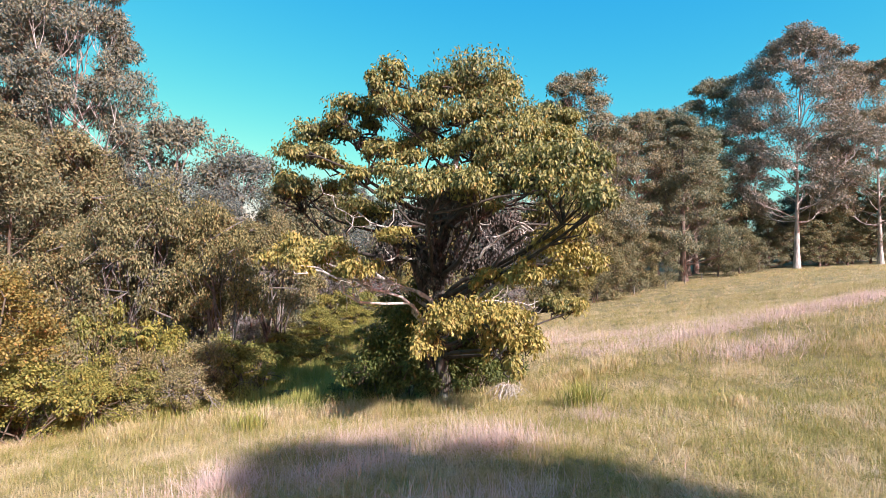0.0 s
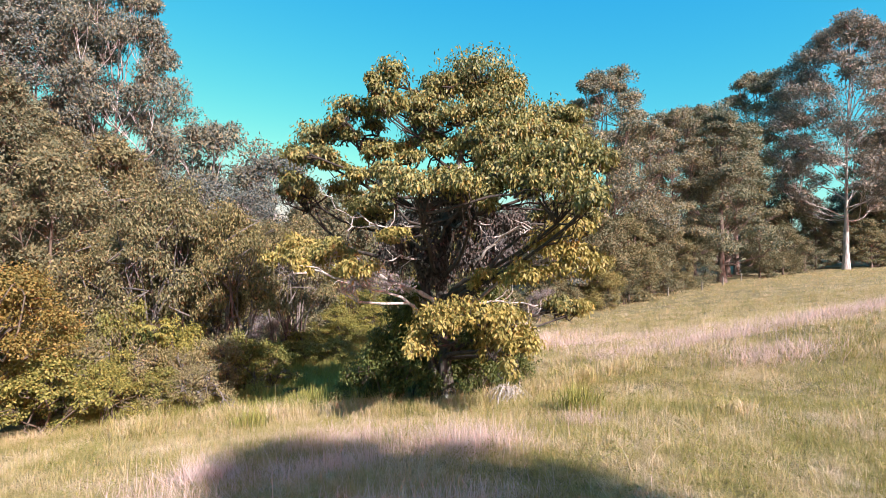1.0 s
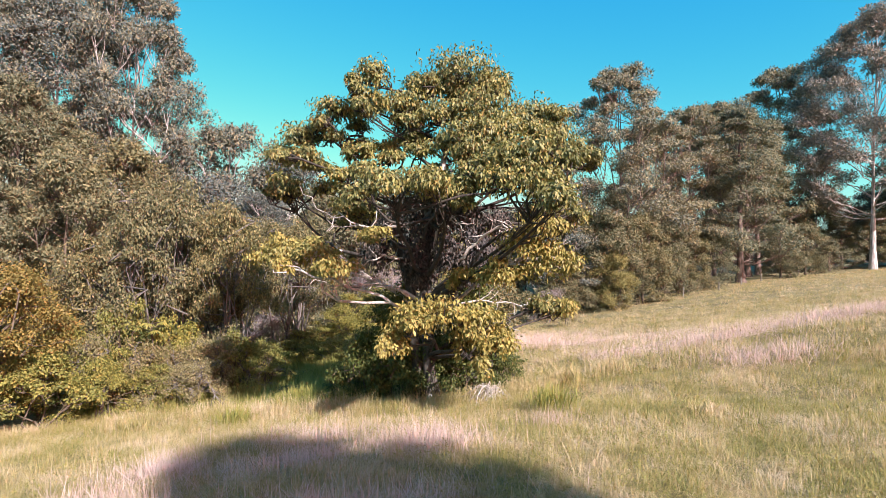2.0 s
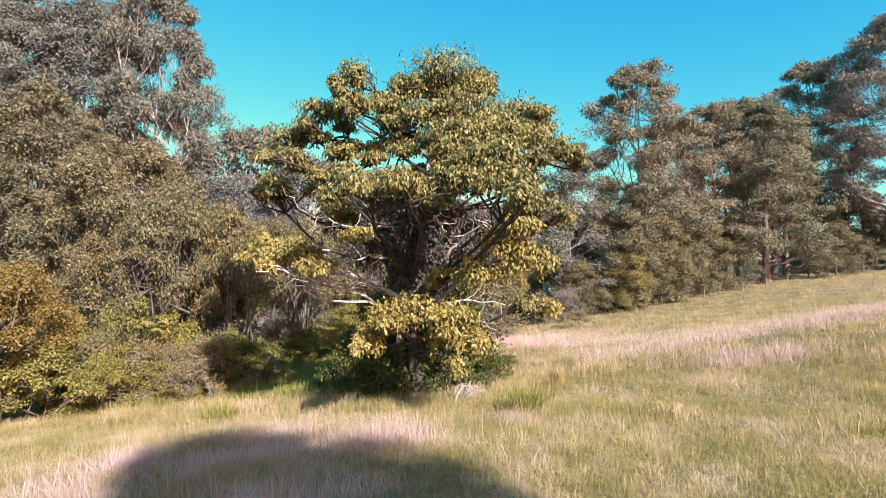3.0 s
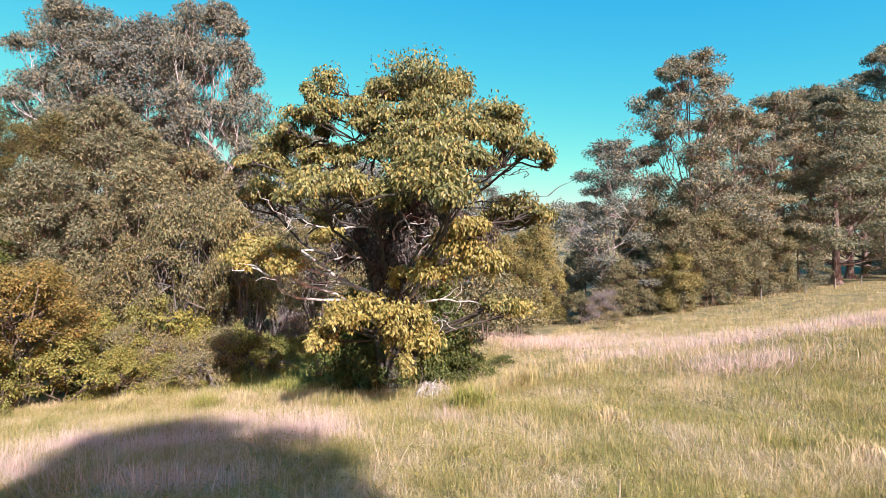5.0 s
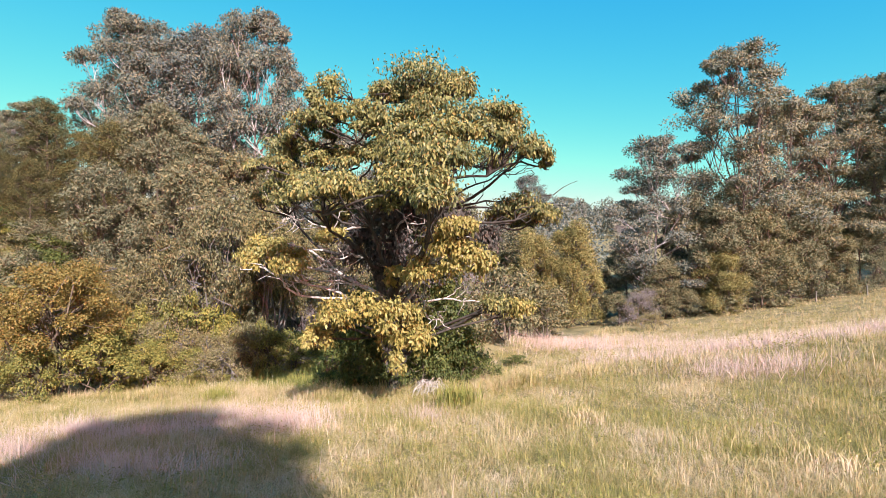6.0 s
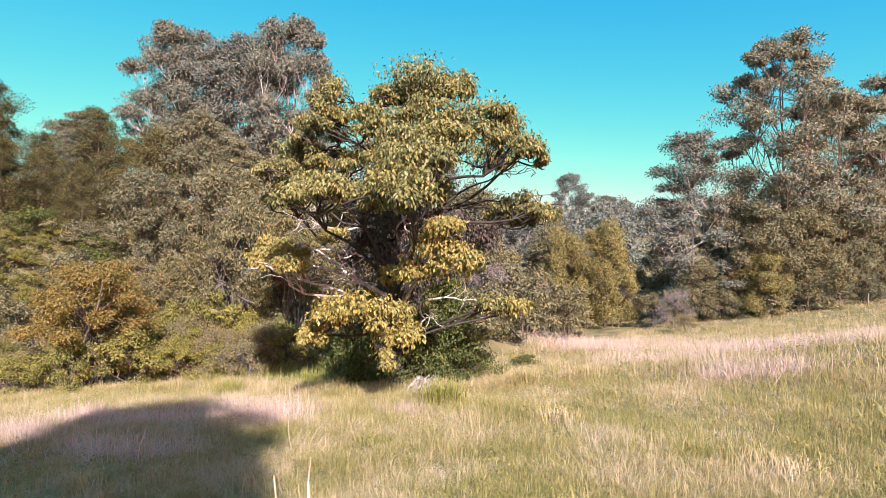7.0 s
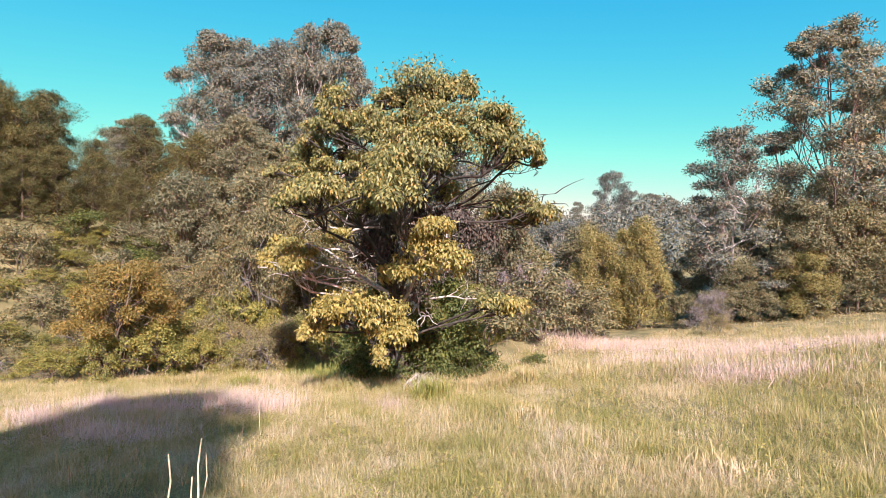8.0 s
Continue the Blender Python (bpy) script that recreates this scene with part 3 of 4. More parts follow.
def broad_tree():
    rng = np.random.default_rng(5)
    root = seat_thing("broadleaf_tree", TREE[0], TREE[1], "old broad-leaved tree with yellow-olive leaves and pale limbs", "tree", z=TREE[2])

    def P(a, back, z):
        return np.array([a, back, z - TREE[2]])

    tp = np.array([(0.1, -0.1, -0.2), (0.06, 0, 0.5), (0.0, 0.0, 1.5), (-0.1, 0.05, 2.6), (-0.05, 0, 3.7), (0.05, 0.05, 4.6), (0.2, 0.1, 5.8), (0.5, 0.2, 7.2), (0.8, 0.25, 8.6)])
    part("trunk", mesh_np("trunk", *tube(tp, [0.32, 0.21, 0.18, 0.17, 0.16, 0.14, 0.11, 0.08, 0.04], 12, rng, 0.05), M_TRUNK, True), root)
    part("side_trunk", mesh_np("side_trunk", *tube(np.array([(-0.25, 0.15, -0.2), (-0.3, 0.1, 0.7), (-0.42, 0.1, 1.9), (-0.5, 0.1, 3.0), (-0.85, 0.1, 4.1), (-1.3, -0.1, 5.3)]), [0.24, 0.16, 0.14, 0.13, 0.1, 0.05], 9, rng, 0.05), M_TRUNK, True), root)
    # leaf masses: right, back, height, half width, half depth, half height, lit (1: sunlit leaf colour)
    masses = [
        (0.95, -0.1, 8.75, 1.1, 1.05, 0.62, 0), (0.2, -0.2, 8.45, 0.75, 0.75, 0.5, 0), (1.65, 0.1, 8.4, 0.75, 0.75, 0.5, 0), (1.95, 0.6, 8.7, 0.38, 0.4, 0.5, 0),
        (-1.35, -1.6, 8.3, 0.42, 0.45, 0.55, 0), (-2.3, -1.0, 7.6, 0.75, 0.7, 0.36, 0), (-1.4, -1.3, 7.7, 0.7, 0.65, 0.36, 0), (-0.6, -0.9, 7.75, 0.75, 0.7, 0.42, 0),
        (-3.6, -0.6, 6.95, 0.6, 0.6, 0.38, 0), (-4.15, -0.3, 6.55, 0.5, 0.5, 0.4, 0), (-3.0, -0.9, 7.2, 0.5, 0.5, 0.3, 0), (-3.4, -1.4, 6.25, 0.6, 0.55, 0.32, 0),
        (-4.5, 0.0, 5.6, 0.5, 0.5, 0.5, 0), (-4.0, -0.4, 5.5, 0.55, 0.55, 0.42, 0), (0.5, -1.0, 7.35, 0.85, 0.8, 0.4, 0), (1.6, -0.7, 7.6, 1.0, 0.9, 0.5, 0),
        (2.7, 0.0, 7.5, 0.85, 0.85, 0.5, 0), (3.3, 0.2, 7.1, 0.7, 0.75, 0.42, 0), (3.8, -0.3, 6.7, 0.75, 0.75, 0.4, 0), (4.3, -0.4, 6.35, 0.42, 0.45, 0.28, 0),
        (1.35, -2.1, 6.55, 0.85, 0.75, 0.45, 0), (2.1, -1.7, 6.7, 0.75, 0.7, 0.45, 0), (1.5, -2.5, 5.95, 0.55, 0.5, 0.38, 0), (2.4, -2.2, 6.1, 0.6, 0.55, 0.42, 0),
        (0.0, -3.8, 5.2, 0.85, 0.75, 0.4, 0), (-0.65, -3.4, 5.25, 0.6, 0.6, 0.36, 0), (0.65, -3.5, 5.1, 0.6, 0.6, 0.36, 0), (1.0, -2.0, 5.4, 0.6, 0.55, 0.36, 0), (1.4, -3.0, 5.2, 0.5, 0.5, 0.4, 0),
        (2.6, -4.0, 5.2, 0.65, 0.65, 0.45, 0), (3.15, -4.4, 5.0, 0.5, 0.5, 0.45, 0), (2.2, -3.3, 5.7, 0.65, 0.6, 0.45, 0), (2.95, -3.7, 5.75, 0.55, 0.5, 0.4, 0),
        (3.5, 1.1, 5.0, 0.7, 0.75, 0.42, 0), (4.15, 1.2, 4.8, 0.5, 0.5, 0.4, 0), (2.9, 1.2, 4.75, 0.5, 0.5, 0.35, 0),
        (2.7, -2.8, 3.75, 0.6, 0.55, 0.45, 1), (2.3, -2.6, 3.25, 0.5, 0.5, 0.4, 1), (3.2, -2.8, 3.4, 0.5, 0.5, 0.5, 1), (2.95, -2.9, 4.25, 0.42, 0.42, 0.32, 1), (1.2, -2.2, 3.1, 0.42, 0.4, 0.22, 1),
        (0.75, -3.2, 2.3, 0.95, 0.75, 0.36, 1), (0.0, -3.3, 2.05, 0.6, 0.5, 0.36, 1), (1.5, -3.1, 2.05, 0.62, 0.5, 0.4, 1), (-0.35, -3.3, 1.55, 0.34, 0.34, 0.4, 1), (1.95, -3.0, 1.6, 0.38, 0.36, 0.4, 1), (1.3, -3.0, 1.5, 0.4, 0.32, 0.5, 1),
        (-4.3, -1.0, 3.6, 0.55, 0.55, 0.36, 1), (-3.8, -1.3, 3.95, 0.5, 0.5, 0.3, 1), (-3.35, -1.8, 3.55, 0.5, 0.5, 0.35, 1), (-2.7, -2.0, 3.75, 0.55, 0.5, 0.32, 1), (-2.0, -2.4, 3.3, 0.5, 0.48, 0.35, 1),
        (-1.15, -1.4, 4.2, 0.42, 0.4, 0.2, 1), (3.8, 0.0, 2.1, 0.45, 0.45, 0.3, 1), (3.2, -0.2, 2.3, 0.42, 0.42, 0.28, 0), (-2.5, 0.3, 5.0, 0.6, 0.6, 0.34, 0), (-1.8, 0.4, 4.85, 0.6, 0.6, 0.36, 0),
        (-2.6, -0.8, 6.9, 0.38, 0.38, 0.2, 0), (-2.0, -0.3, 6.75, 0.4, 0.4, 0.22, 0), (-1.2, -0.6, 6.6, 0.42, 0.4, 0.22, 0), (-1.6, -1.8, 6.3, 0.42, 0.4, 0.22, 0), (-0.8, -1.6, 6.15, 0.42, 0.42, 0.24, 0), (-0.6, -0.2, 6.95, 0.4, 0.4, 0.22, 0), (0.0, -1.2, 6.4, 0.45, 0.42, 0.24, 0),
        (-2.9, -1.2, 6.05, 0.36, 0.36, 0.2, 0), (-2.2, -1.6, 5.75, 0.4, 0.4, 0.22, 0), (-1.2, -2.4, 5.7, 0.45, 0.42, 0.26, 0), (-3.0, 0.2, 5.6, 0.45, 0.42, 0.25, 0), (0.6, 0.2, 6.9, 0.45, 0.42, 0.25, 0), (0.1, 0.6, 6.2, 0.42, 0.42, 0.25, 0), (1.2, 0.5, 6.3, 0.42, 0.42, 0.25, 0),
        (0.9, 2.2, 7.2, 0.85, 0.9, 0.5, 0), (-0.6, 1.2, 7.3, 0.7, 0.7, 0.4, 0), (2.3, 2.2, 6.6, 0.8, 0.8, 0.45, 0), (0.3, 2.0, 5.6, 0.9, 0.7, 0.5, 0),
    ]
    for a, back, z, rx, ry, rz, lit in masses[:57]:        # smaller sprays beside and below each mass
        for q in range(1):
            w = rng.uniform(0, 6.28)
            masses.append((a + 1.05 * rx * math.cos(w), back + 1.05 * ry * math.sin(w), z - rng.uniform(-0.1, 0.9) * rz, rx * 0.5, ry * 0.5, rz * 0.6, lit))
    ways = []
    for k, (a, back, z, rx, ry, rz, lit) in enumerate(masses):
        c = P(a, back, z)
        flat = math.hypot(a, back)
        fork = max(1.2, c[2] - 0.35 - 0.42 * flat)
        s = np.array([np.interp(fork, tp[:, 2], tp[:, i]) for i in range(3)])
        r0 = 0.024 + 0.011 * flat
        if ways and k % 3:
            s, r0 = fork_point(ways, c), 0.032
        way = wander(rng, s, c - np.array([0, 0, rz * 0.35]), 9, 0.2 if r0 > 0.032 else 0.1, (0.25 if z < 5 else -0.25) if r0 > 0.032 else 0.05)
        if r0 > 0.032:
            ways.append(way)
        pale = (a < -1.5 and z < 4.5) or (a > 2.5 and z < 4 and back < -1)
        limb = [tube(way, np.linspace(r0, 0.022, 9), 7, rng, 0.06)]
        subs = int(7 + 7 * (rx * ry + rx * rz + ry * rz))
        (v, f), spots = puffs(rng, c, (rx, ry, rz), subs, 84, 0.122, 0.058, 0.9, -0.3, False, 0.42, 0.8, 0.25, 0.6)
        for q in spots:
            limb.append(tube(wander(rng, way[rng.integers(6, 9)], q, 5, 0.08, -0.05), np.linspace(0.024, 0.006, 5), 4))
        lb = part("limb", mesh_np("limb", *joined(limb), M_PALELIMB if pale else M_BARK, True), root, "pale lichen-covered limb" if pale else "")
        part("leaf_mass", mesh_np("leaf_mass", v, f, M_FIGLIT if lit else M_FIG), lb, "leaf mass coloured brighter as sunlit" if lit else "", "stuff")
    # dead leaves hang round the trunk, coloured dark for crown shade; creepers up its foot
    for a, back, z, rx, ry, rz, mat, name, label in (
            (-0.45, 0.3, 4.8, 0.5, 0.45, 0.7, M_DEADSHADE, "hanging_leaves", ""), (0.3, 0.4, 5.0, 0.55, 0.5, 0.7, M_DEADSHADE, "hanging_leaves", ""), (1.0, 0.5, 4.85, 0.5, 0.5, 0.65, M_DEADSHADE, "hanging_leaves", ""), (0.5, 0.35, 4.0, 0.6, 0.5, 0.75, M_DEADSHADE, "hanging_leaves", ""),
            (-0.3, 0.35, 3.7, 0.42, 0.4, 0.6, M_DEADSHADE, "hanging_leaves", ""), (1.25, 0.6, 4.0, 0.5, 0.5, 0.6, M_DEADSHADE, "hanging_leaves", ""), (0.9, 0.3, 3.2, 0.5, 0.45, 0.55, M_DEADSHADE, "hanging_leaves", ""), (1.9, 0.8, 4.5, 0.55, 0.5, 0.5, M_DEADSHADE, "hanging_leaves", ""), (-1.1, 0.5, 4.3, 0.5, 0.5, 0.45, M_DEADSHADE, "hanging_leaves", ""),
            (-0.8, 0.25, 2.3, 0.5, 0.5, 0.65, M_GREEN, "creeper", "dark green creeper"), (-1.05, 0.25, 1.4, 0.6, 0.55, 0.65, M_GREEN, "creeper", "dark green creeper"), (-0.9, 0.15, 0.5, 0.7, 0.6, 0.65, M_GREEN, "creeper", "dark green creeper"), (0.6, 0.35, 0.9, 0.6, 0.6, 0.65, M_GREEN, "creeper", "dark green creeper"), (1.1, 0.25, 0.7, 0.6, 0.6, 0.7, M_GREEN, "creeper", "dark green creeper"), (0.85, 0.35, 1.7, 0.5, 0.5, 0.55, M_GREEN, "creeper", "dark green creeper"), (1.25, 0.9, 2.7, 0.5, 0.5, 0.5, M_GREEN, "creeper", "dark green creeper"), (1.5, 1.0, 1.9, 0.65, 0.65, 0.65, M_GREEN, "creeper", "dark green creeper"), (1.75, 1.1, 0.9, 0.75, 0.75, 0.75, M_GREEN, "creeper", "dark green creeper"), (-1.7, 0.5, 0.7, 0.7, 0.7, 0.7, M_GREEN, "creeper", "dark green creeper"), (-1.3, 0.6, 2.0, 0.6, 0.6, 0.6, M_GREEN, "creeper", "dark green creeper"), (-0.2, 0.5, 3.0, 0.5, 0.45, 0.5, M_DEADSHADE, "hanging_leaves", ""), (0.2, 0.6, 2.2, 0.6, 0.5, 0.6, M_DEADSHADE, "hanging_leaves", ""), (1.6, 0.9, 3.5, 0.6, 0.5, 0.6, M_DEADSHADE, "hanging_leaves", ""), (2.4, 1.1, 4.1, 0.6, 0.5, 0.45, M_DEADSHADE, "hanging_leaves", ""), (-1.6, 0.6, 3.7, 0.6, 0.5, 0.5, M_DEADSHADE, "hanging_leaves", ""), (0.4, 0.7, 5.6, 0.7, 0.6, 0.5, M_DEADSHADE, "hanging_leaves", "")):
        (v, f), spots = puffs(rng, P(a, back - (0.55 if mat == M_DEADSHADE else 0.1), z), (rx, ry, rz), 13, 85, 0.12, 0.06, 1.2 if mat == M_DEADSHADE else 0.6, -0.9, False, 0.5, 0.6, 0.4)
        part(name, mesh_np(name, v, f, mat), root, label or "dead leaves hanging in curtains, darkened as crown shade", "stuff")
    # bare limbs inside the crown, some bleached
    for pts, r, mat in (((( -0.1, 0, 4.2), (-0.7, -0.5, 4.45), (-1.3, -1.0, 4.3), (-1.9, -1.6, 4.5), (-2.6, -2.0, 4.75)), 0.055, M_PALELIMB), (((-0.1, 0, 3.1), (-0.6, -0.3, 3.5), (-1.2, -0.5, 3.6), (-1.8, -0.9, 3.35), (-2.3, -1.2, 3.5)), 0.05, M_PALELIMB),
                   (((0.1, 0, 3.0), (0.9, -0.5, 3.5), (1.6, -0.9, 4.1), (2.2, -1.2, 4.45), (2.6, -1.5, 4.0), (2.7, -1.6, 3.5)), 0.06, M_PALELIMB), (((0.1, 0, 1.9), (0.8, -0.7, 2.2), (1.5, -1.3, 2.15), (2.0, -1.8, 1.9), (2.3, -2.0, 2.1)), 0.045, M_PALELIMB),
                   (((0.05, 0, 3.6), (0.4, -0.6, 4.4), (0.8, -1.0, 4.75), (1.05, -1.3, 4.3), (1.0, -1.5, 3.8)), 0.045, M_PALELIMB), (((-0.2, 0, 2.3), (-0.9, -0.9, 2.75), (-1.6, -1.6, 2.9), (-2.4, -2.0, 2.8)), 0.04, M_PALELIMB), (((0.2, 0.2, 2.0), (1.3, 0.5, 2.3), (2.3, 0.8, 2.2), (3.0, 0.9, 2.0)), 0.045, M_PALELIMB),
                   (((0.1, 0.0, 4.4), (1.2, 0.5, 4.9), (2.2, 1.0, 5.2), (3.3, 1.4, 5.25), (4.4, 1.7, 5.4)), 0.06, M_BARK), (((1.0, 0.4, 4.8), (2.0, 0.8, 5.6), (2.9, 1.3, 6.0), (3.8, 1.8, 6.2)), 0.045, M_BARK), (((1.6, 0.6, 5.0), (2.8, 0.7, 5.0), (3.6, 0.8, 4.9), (4.6, 0.9, 5.0)), 0.04, M_BARK)):
        p = np.array([P(*q) for q in pts])
        n = len(p)
        s = np.linspace(0, n - 1, 3 * n)
        way = np.stack([np.interp(s, np.arange(n), p[:, i]) for i in range(3)], -1) + rng.normal(0, 0.03, (3 * n, 3))
        limb = [tube(way, np.linspace(r * 0.95, r * 0.12, 3 * n), 7, rng, 0.06)]
        for k in range(n, 3 * n, 1):
            e = way[k] + rng.normal(0, 0.32, 3) + (way[k] - way[0]) * 0.08
            limb.append(tube(wander(rng, way[k], e, 5, 0.07), np.linspace(0.018, 0.005, 5), 4))
        part("bare_limb", mesh_np("bare_limb", *joined(limb), mat, True), root, "bleached bare limb" if mat == M_PALELIMB else "dark bare limb")
    return root


broad_tree()


# ---------------------------------------------------------------- gums and the wood
g_grey = gum_tree("gum_tree", 31, 24, 6.3, 0.3, 0.34, 68, M_GUMB, M_WHITEGUM, "tall gum with grey-olive leaf tiers and a white trunk", 0.95, 0.7, form="ball", thick=0.45, split=0.5, per=150, subs=7, length=0.3)
g_dense = gum_tree("gum_tree", 32, 21, 6.0, 0.14, 0.45, 68, M_GUMG, M_REDBARK, "dense olive gum with a reddish fibrous trunk", 0.95, 0.58, per=130, subs=7, thick=0.25, length=0.27)
g_tiers = gum_tree("gum_tree", 33, 23, 6.6, 0.24, 0.3, 56, M_GUM, M_REDBARK, "tall gum with layered bronze-olive leaf tiers", 0.9, 0.55, form="dome", per=140, subs=7, split=0.6, thick=0.42, length=0.26)
g_giant = gum_tree("gum_tree", 34, 36, 9.8, 0.24, 0.42, 110, M_GUMP, M_WHITEGUM, "giant white-barked gum with an open bronze crown", 0.72, 0.62, form="ball", per=110, subs=7, length=0.36, thick=0.26, split=0.6, low=-0.35)
g_slim = gum_tree("gum_tree", 35, 16, 3.7, 0.14, 0.16, 40, M_GUMB, M_WHITEGUM, "young slim gum with blue-green leaf tiers", 1.0, 0.6, form="dome", split=0.4, per=130, length=0.2)
wattle = gum_tree("wattle_tree", 36, 9.5, 3.0, 0.05, 0.14, 32, M_WATTLE, M_TWIG, "brown-olive wattle tree at the wood's edge", 1.35, 0.85, per=85, subs=8, group="wattle trees", length=0.2)
wattle_b = gum_tree("wattle_tree", 38, 8.5, 2.5, 0.05, 0.12, 30, M_WATTLE, M_TWIG, "grey-brown rounded wattle tree at the wood's edge", 1.4, 0.9, form="ball", per=85, subs=8, group="wattle trees", length=0.2)
wattle_c = gum_tree("wattle_tree", 40, 8.8, 2.6, 0.03, 0.12, 30, M_OLIVE, M_TWIG, "golden-olive rounded tree at the meadow's far edge", 1.5, 1.2, form="ball", per=120, subs=8, group="wattle trees", length=0.19)
g_back = gum_tree("gum_tree", 39, 21, 6.0, 0.08, 0.4, 34, M_GUMG, M_REDBARK, "dark olive gum deep in the wood", 1.2, 0.7, per=65, subs=7, length=0.4)
she_oak = gum_tree("she_oak", 37, 13, 3.2, 0.05, 0.22, 44, M_SHE, M_TWIG, "feathery dark green she-oak on the slope", 1.3, 1.0, per=90, subs=7, group="she-oaks", length=0.2)
g_round = gum_tree("gum_tree", 52, 15, 5.2, 0.05, 0.3, 38, M_GUMB, M_WHITEGUM, "rounded grey-olive gum beyond the thicket", 1.35, 0.85, form="ball", per=85, subs=8, length=0.32, split=0.4)

plant(g_tiers, 14.6, 60.0, 0, 1.0, 1.08, True)
plant(g_slim, 7.2, 55.5, 20, 1.2, 0.86, True)
plant(g_round, -28.5, 55, 0, 1.0, 0.95, True)
plant(g_back, 40, 86, 30, 1.1, 1.0, True)
plant(g_dense, 30.7, 69.5, 0, 1.0, 1.0, True)
plant(g_giant, 54.7, 84.0, 40, 1.0, 1.03, True)
plant(g_grey, -31.2, 45.5, 60, 0.8, 1.4, True)
for ob, x, y, turn, size, tall in (
        (g_tiers, 25, 70, 60, 0.95, 1.0), (g_tiers, 20, 66, 250, 0.95, 0.9), 
        (g_giant, 72.5, 90, 200, 0.95, 0.98), (g_tiers, 47.5, 95, 10, 1.4, 1.03), 
        (g_back, 70, 99, 10, 1.2, 0.9), (g_dense, 36, 80, 200, 1.0, 0.9), (g_tiers, 33, 84, 77, 1.1, 1.0),
        (g_back, 52, 93, 15, 0.8, 0.8), (g_back, 64, 92, 215, 0.8, 0.8), (g_back, 75, 93, 265, 0.8, 0.8),
        (g_grey, -45, 43, 10, 0.88, 1.08), (g_grey, -38, 45, 140, 0.95, 1.0), (g_dense, -36, 38.5, 20, 0.7, 0.85), (g_dense, -43, 31, 200, 0.42, 1.0), (g_back, -49, 33, 100, 0.5, 0.9), (g_back, -51, 24, 0, 0.5, 0.9), (g_dense, -33, 40, 50, 0.62, 0.9), (g_back, -39, 37, 150, 0.5, 0.9),
        (g_round, -23, 62, 10, 1.15, 1.1), (g_round, -30, 61, 100, 1.3, 1.15), (g_round, 56, 97, 10, 0.9, 0.8), (g_round, 64, 98, 110, 1.0, 0.8), (g_round, 72, 99, 210, 1.0, 0.8), (g_round, 48, 96, 310, 0.9, 0.8), (g_round, 81, 101, 60, 1.0, 0.8), (g_round, -18.5, 64, 200, 0.95, 0.95), (g_round, -39, 60, 300, 1.2, 1.0), (g_slim, -22, 52, 90, 1.0, 0.85), (g_round, -13, 70, 40, 0.8, 0.9),
        (g_round, -24, 141, 0, 0.9, 1.15), (g_round, -19.6, 143, 90, 0.68, 1.0), (g_round, -15, 145, 190, 0.62, 0.95), (g_round, -11, 147, 250, 0.5, 0.95), (g_slim, -32, 139, 90, 0.6, 1.0)):
    plant(ob, x, y, turn, size, tall)

plant(she_oak, -38.5, 30, 0, 0.7, 1.0, True)
# the small low copies also fill in the dark, shaded foot of the slope
for x, y, turn, size, tall in ((-33.5, 32, 90, 0.75, 1.0), (-36.3, 31.5, 10, 0.62, 0.95), (-41, 31.5, 210, 0.55, 1.0), (-42, 23.5, 180, 0.8, 0.85), (-44.5, 20.0, 40, 0.85, 0.95), (-40, 19.5, 300, 0.7, 0.9), (-47, 25, 20, 0.8, 0.9), (-41, 27, 120, 0.5, 0.9), (-38, 21.5, 60, 0.6, 0.8), (-43, 17.5, 10, 0.7, 0.8), (-35.8, 19.5, 30, 0.42, 0.9), (-36.6, 22, 140, 0.45, 0.9), (-37, 24.8, 250, 0.45, 0.9), (-35.2, 17, 330, 0.4, 0.9), (-38.5, 18.2, 80, 0.5, 0.9), (-34.8, 26.5, 200, 0.45, 0.9)):
    plant(she_oak, x, y, turn, size, tall)

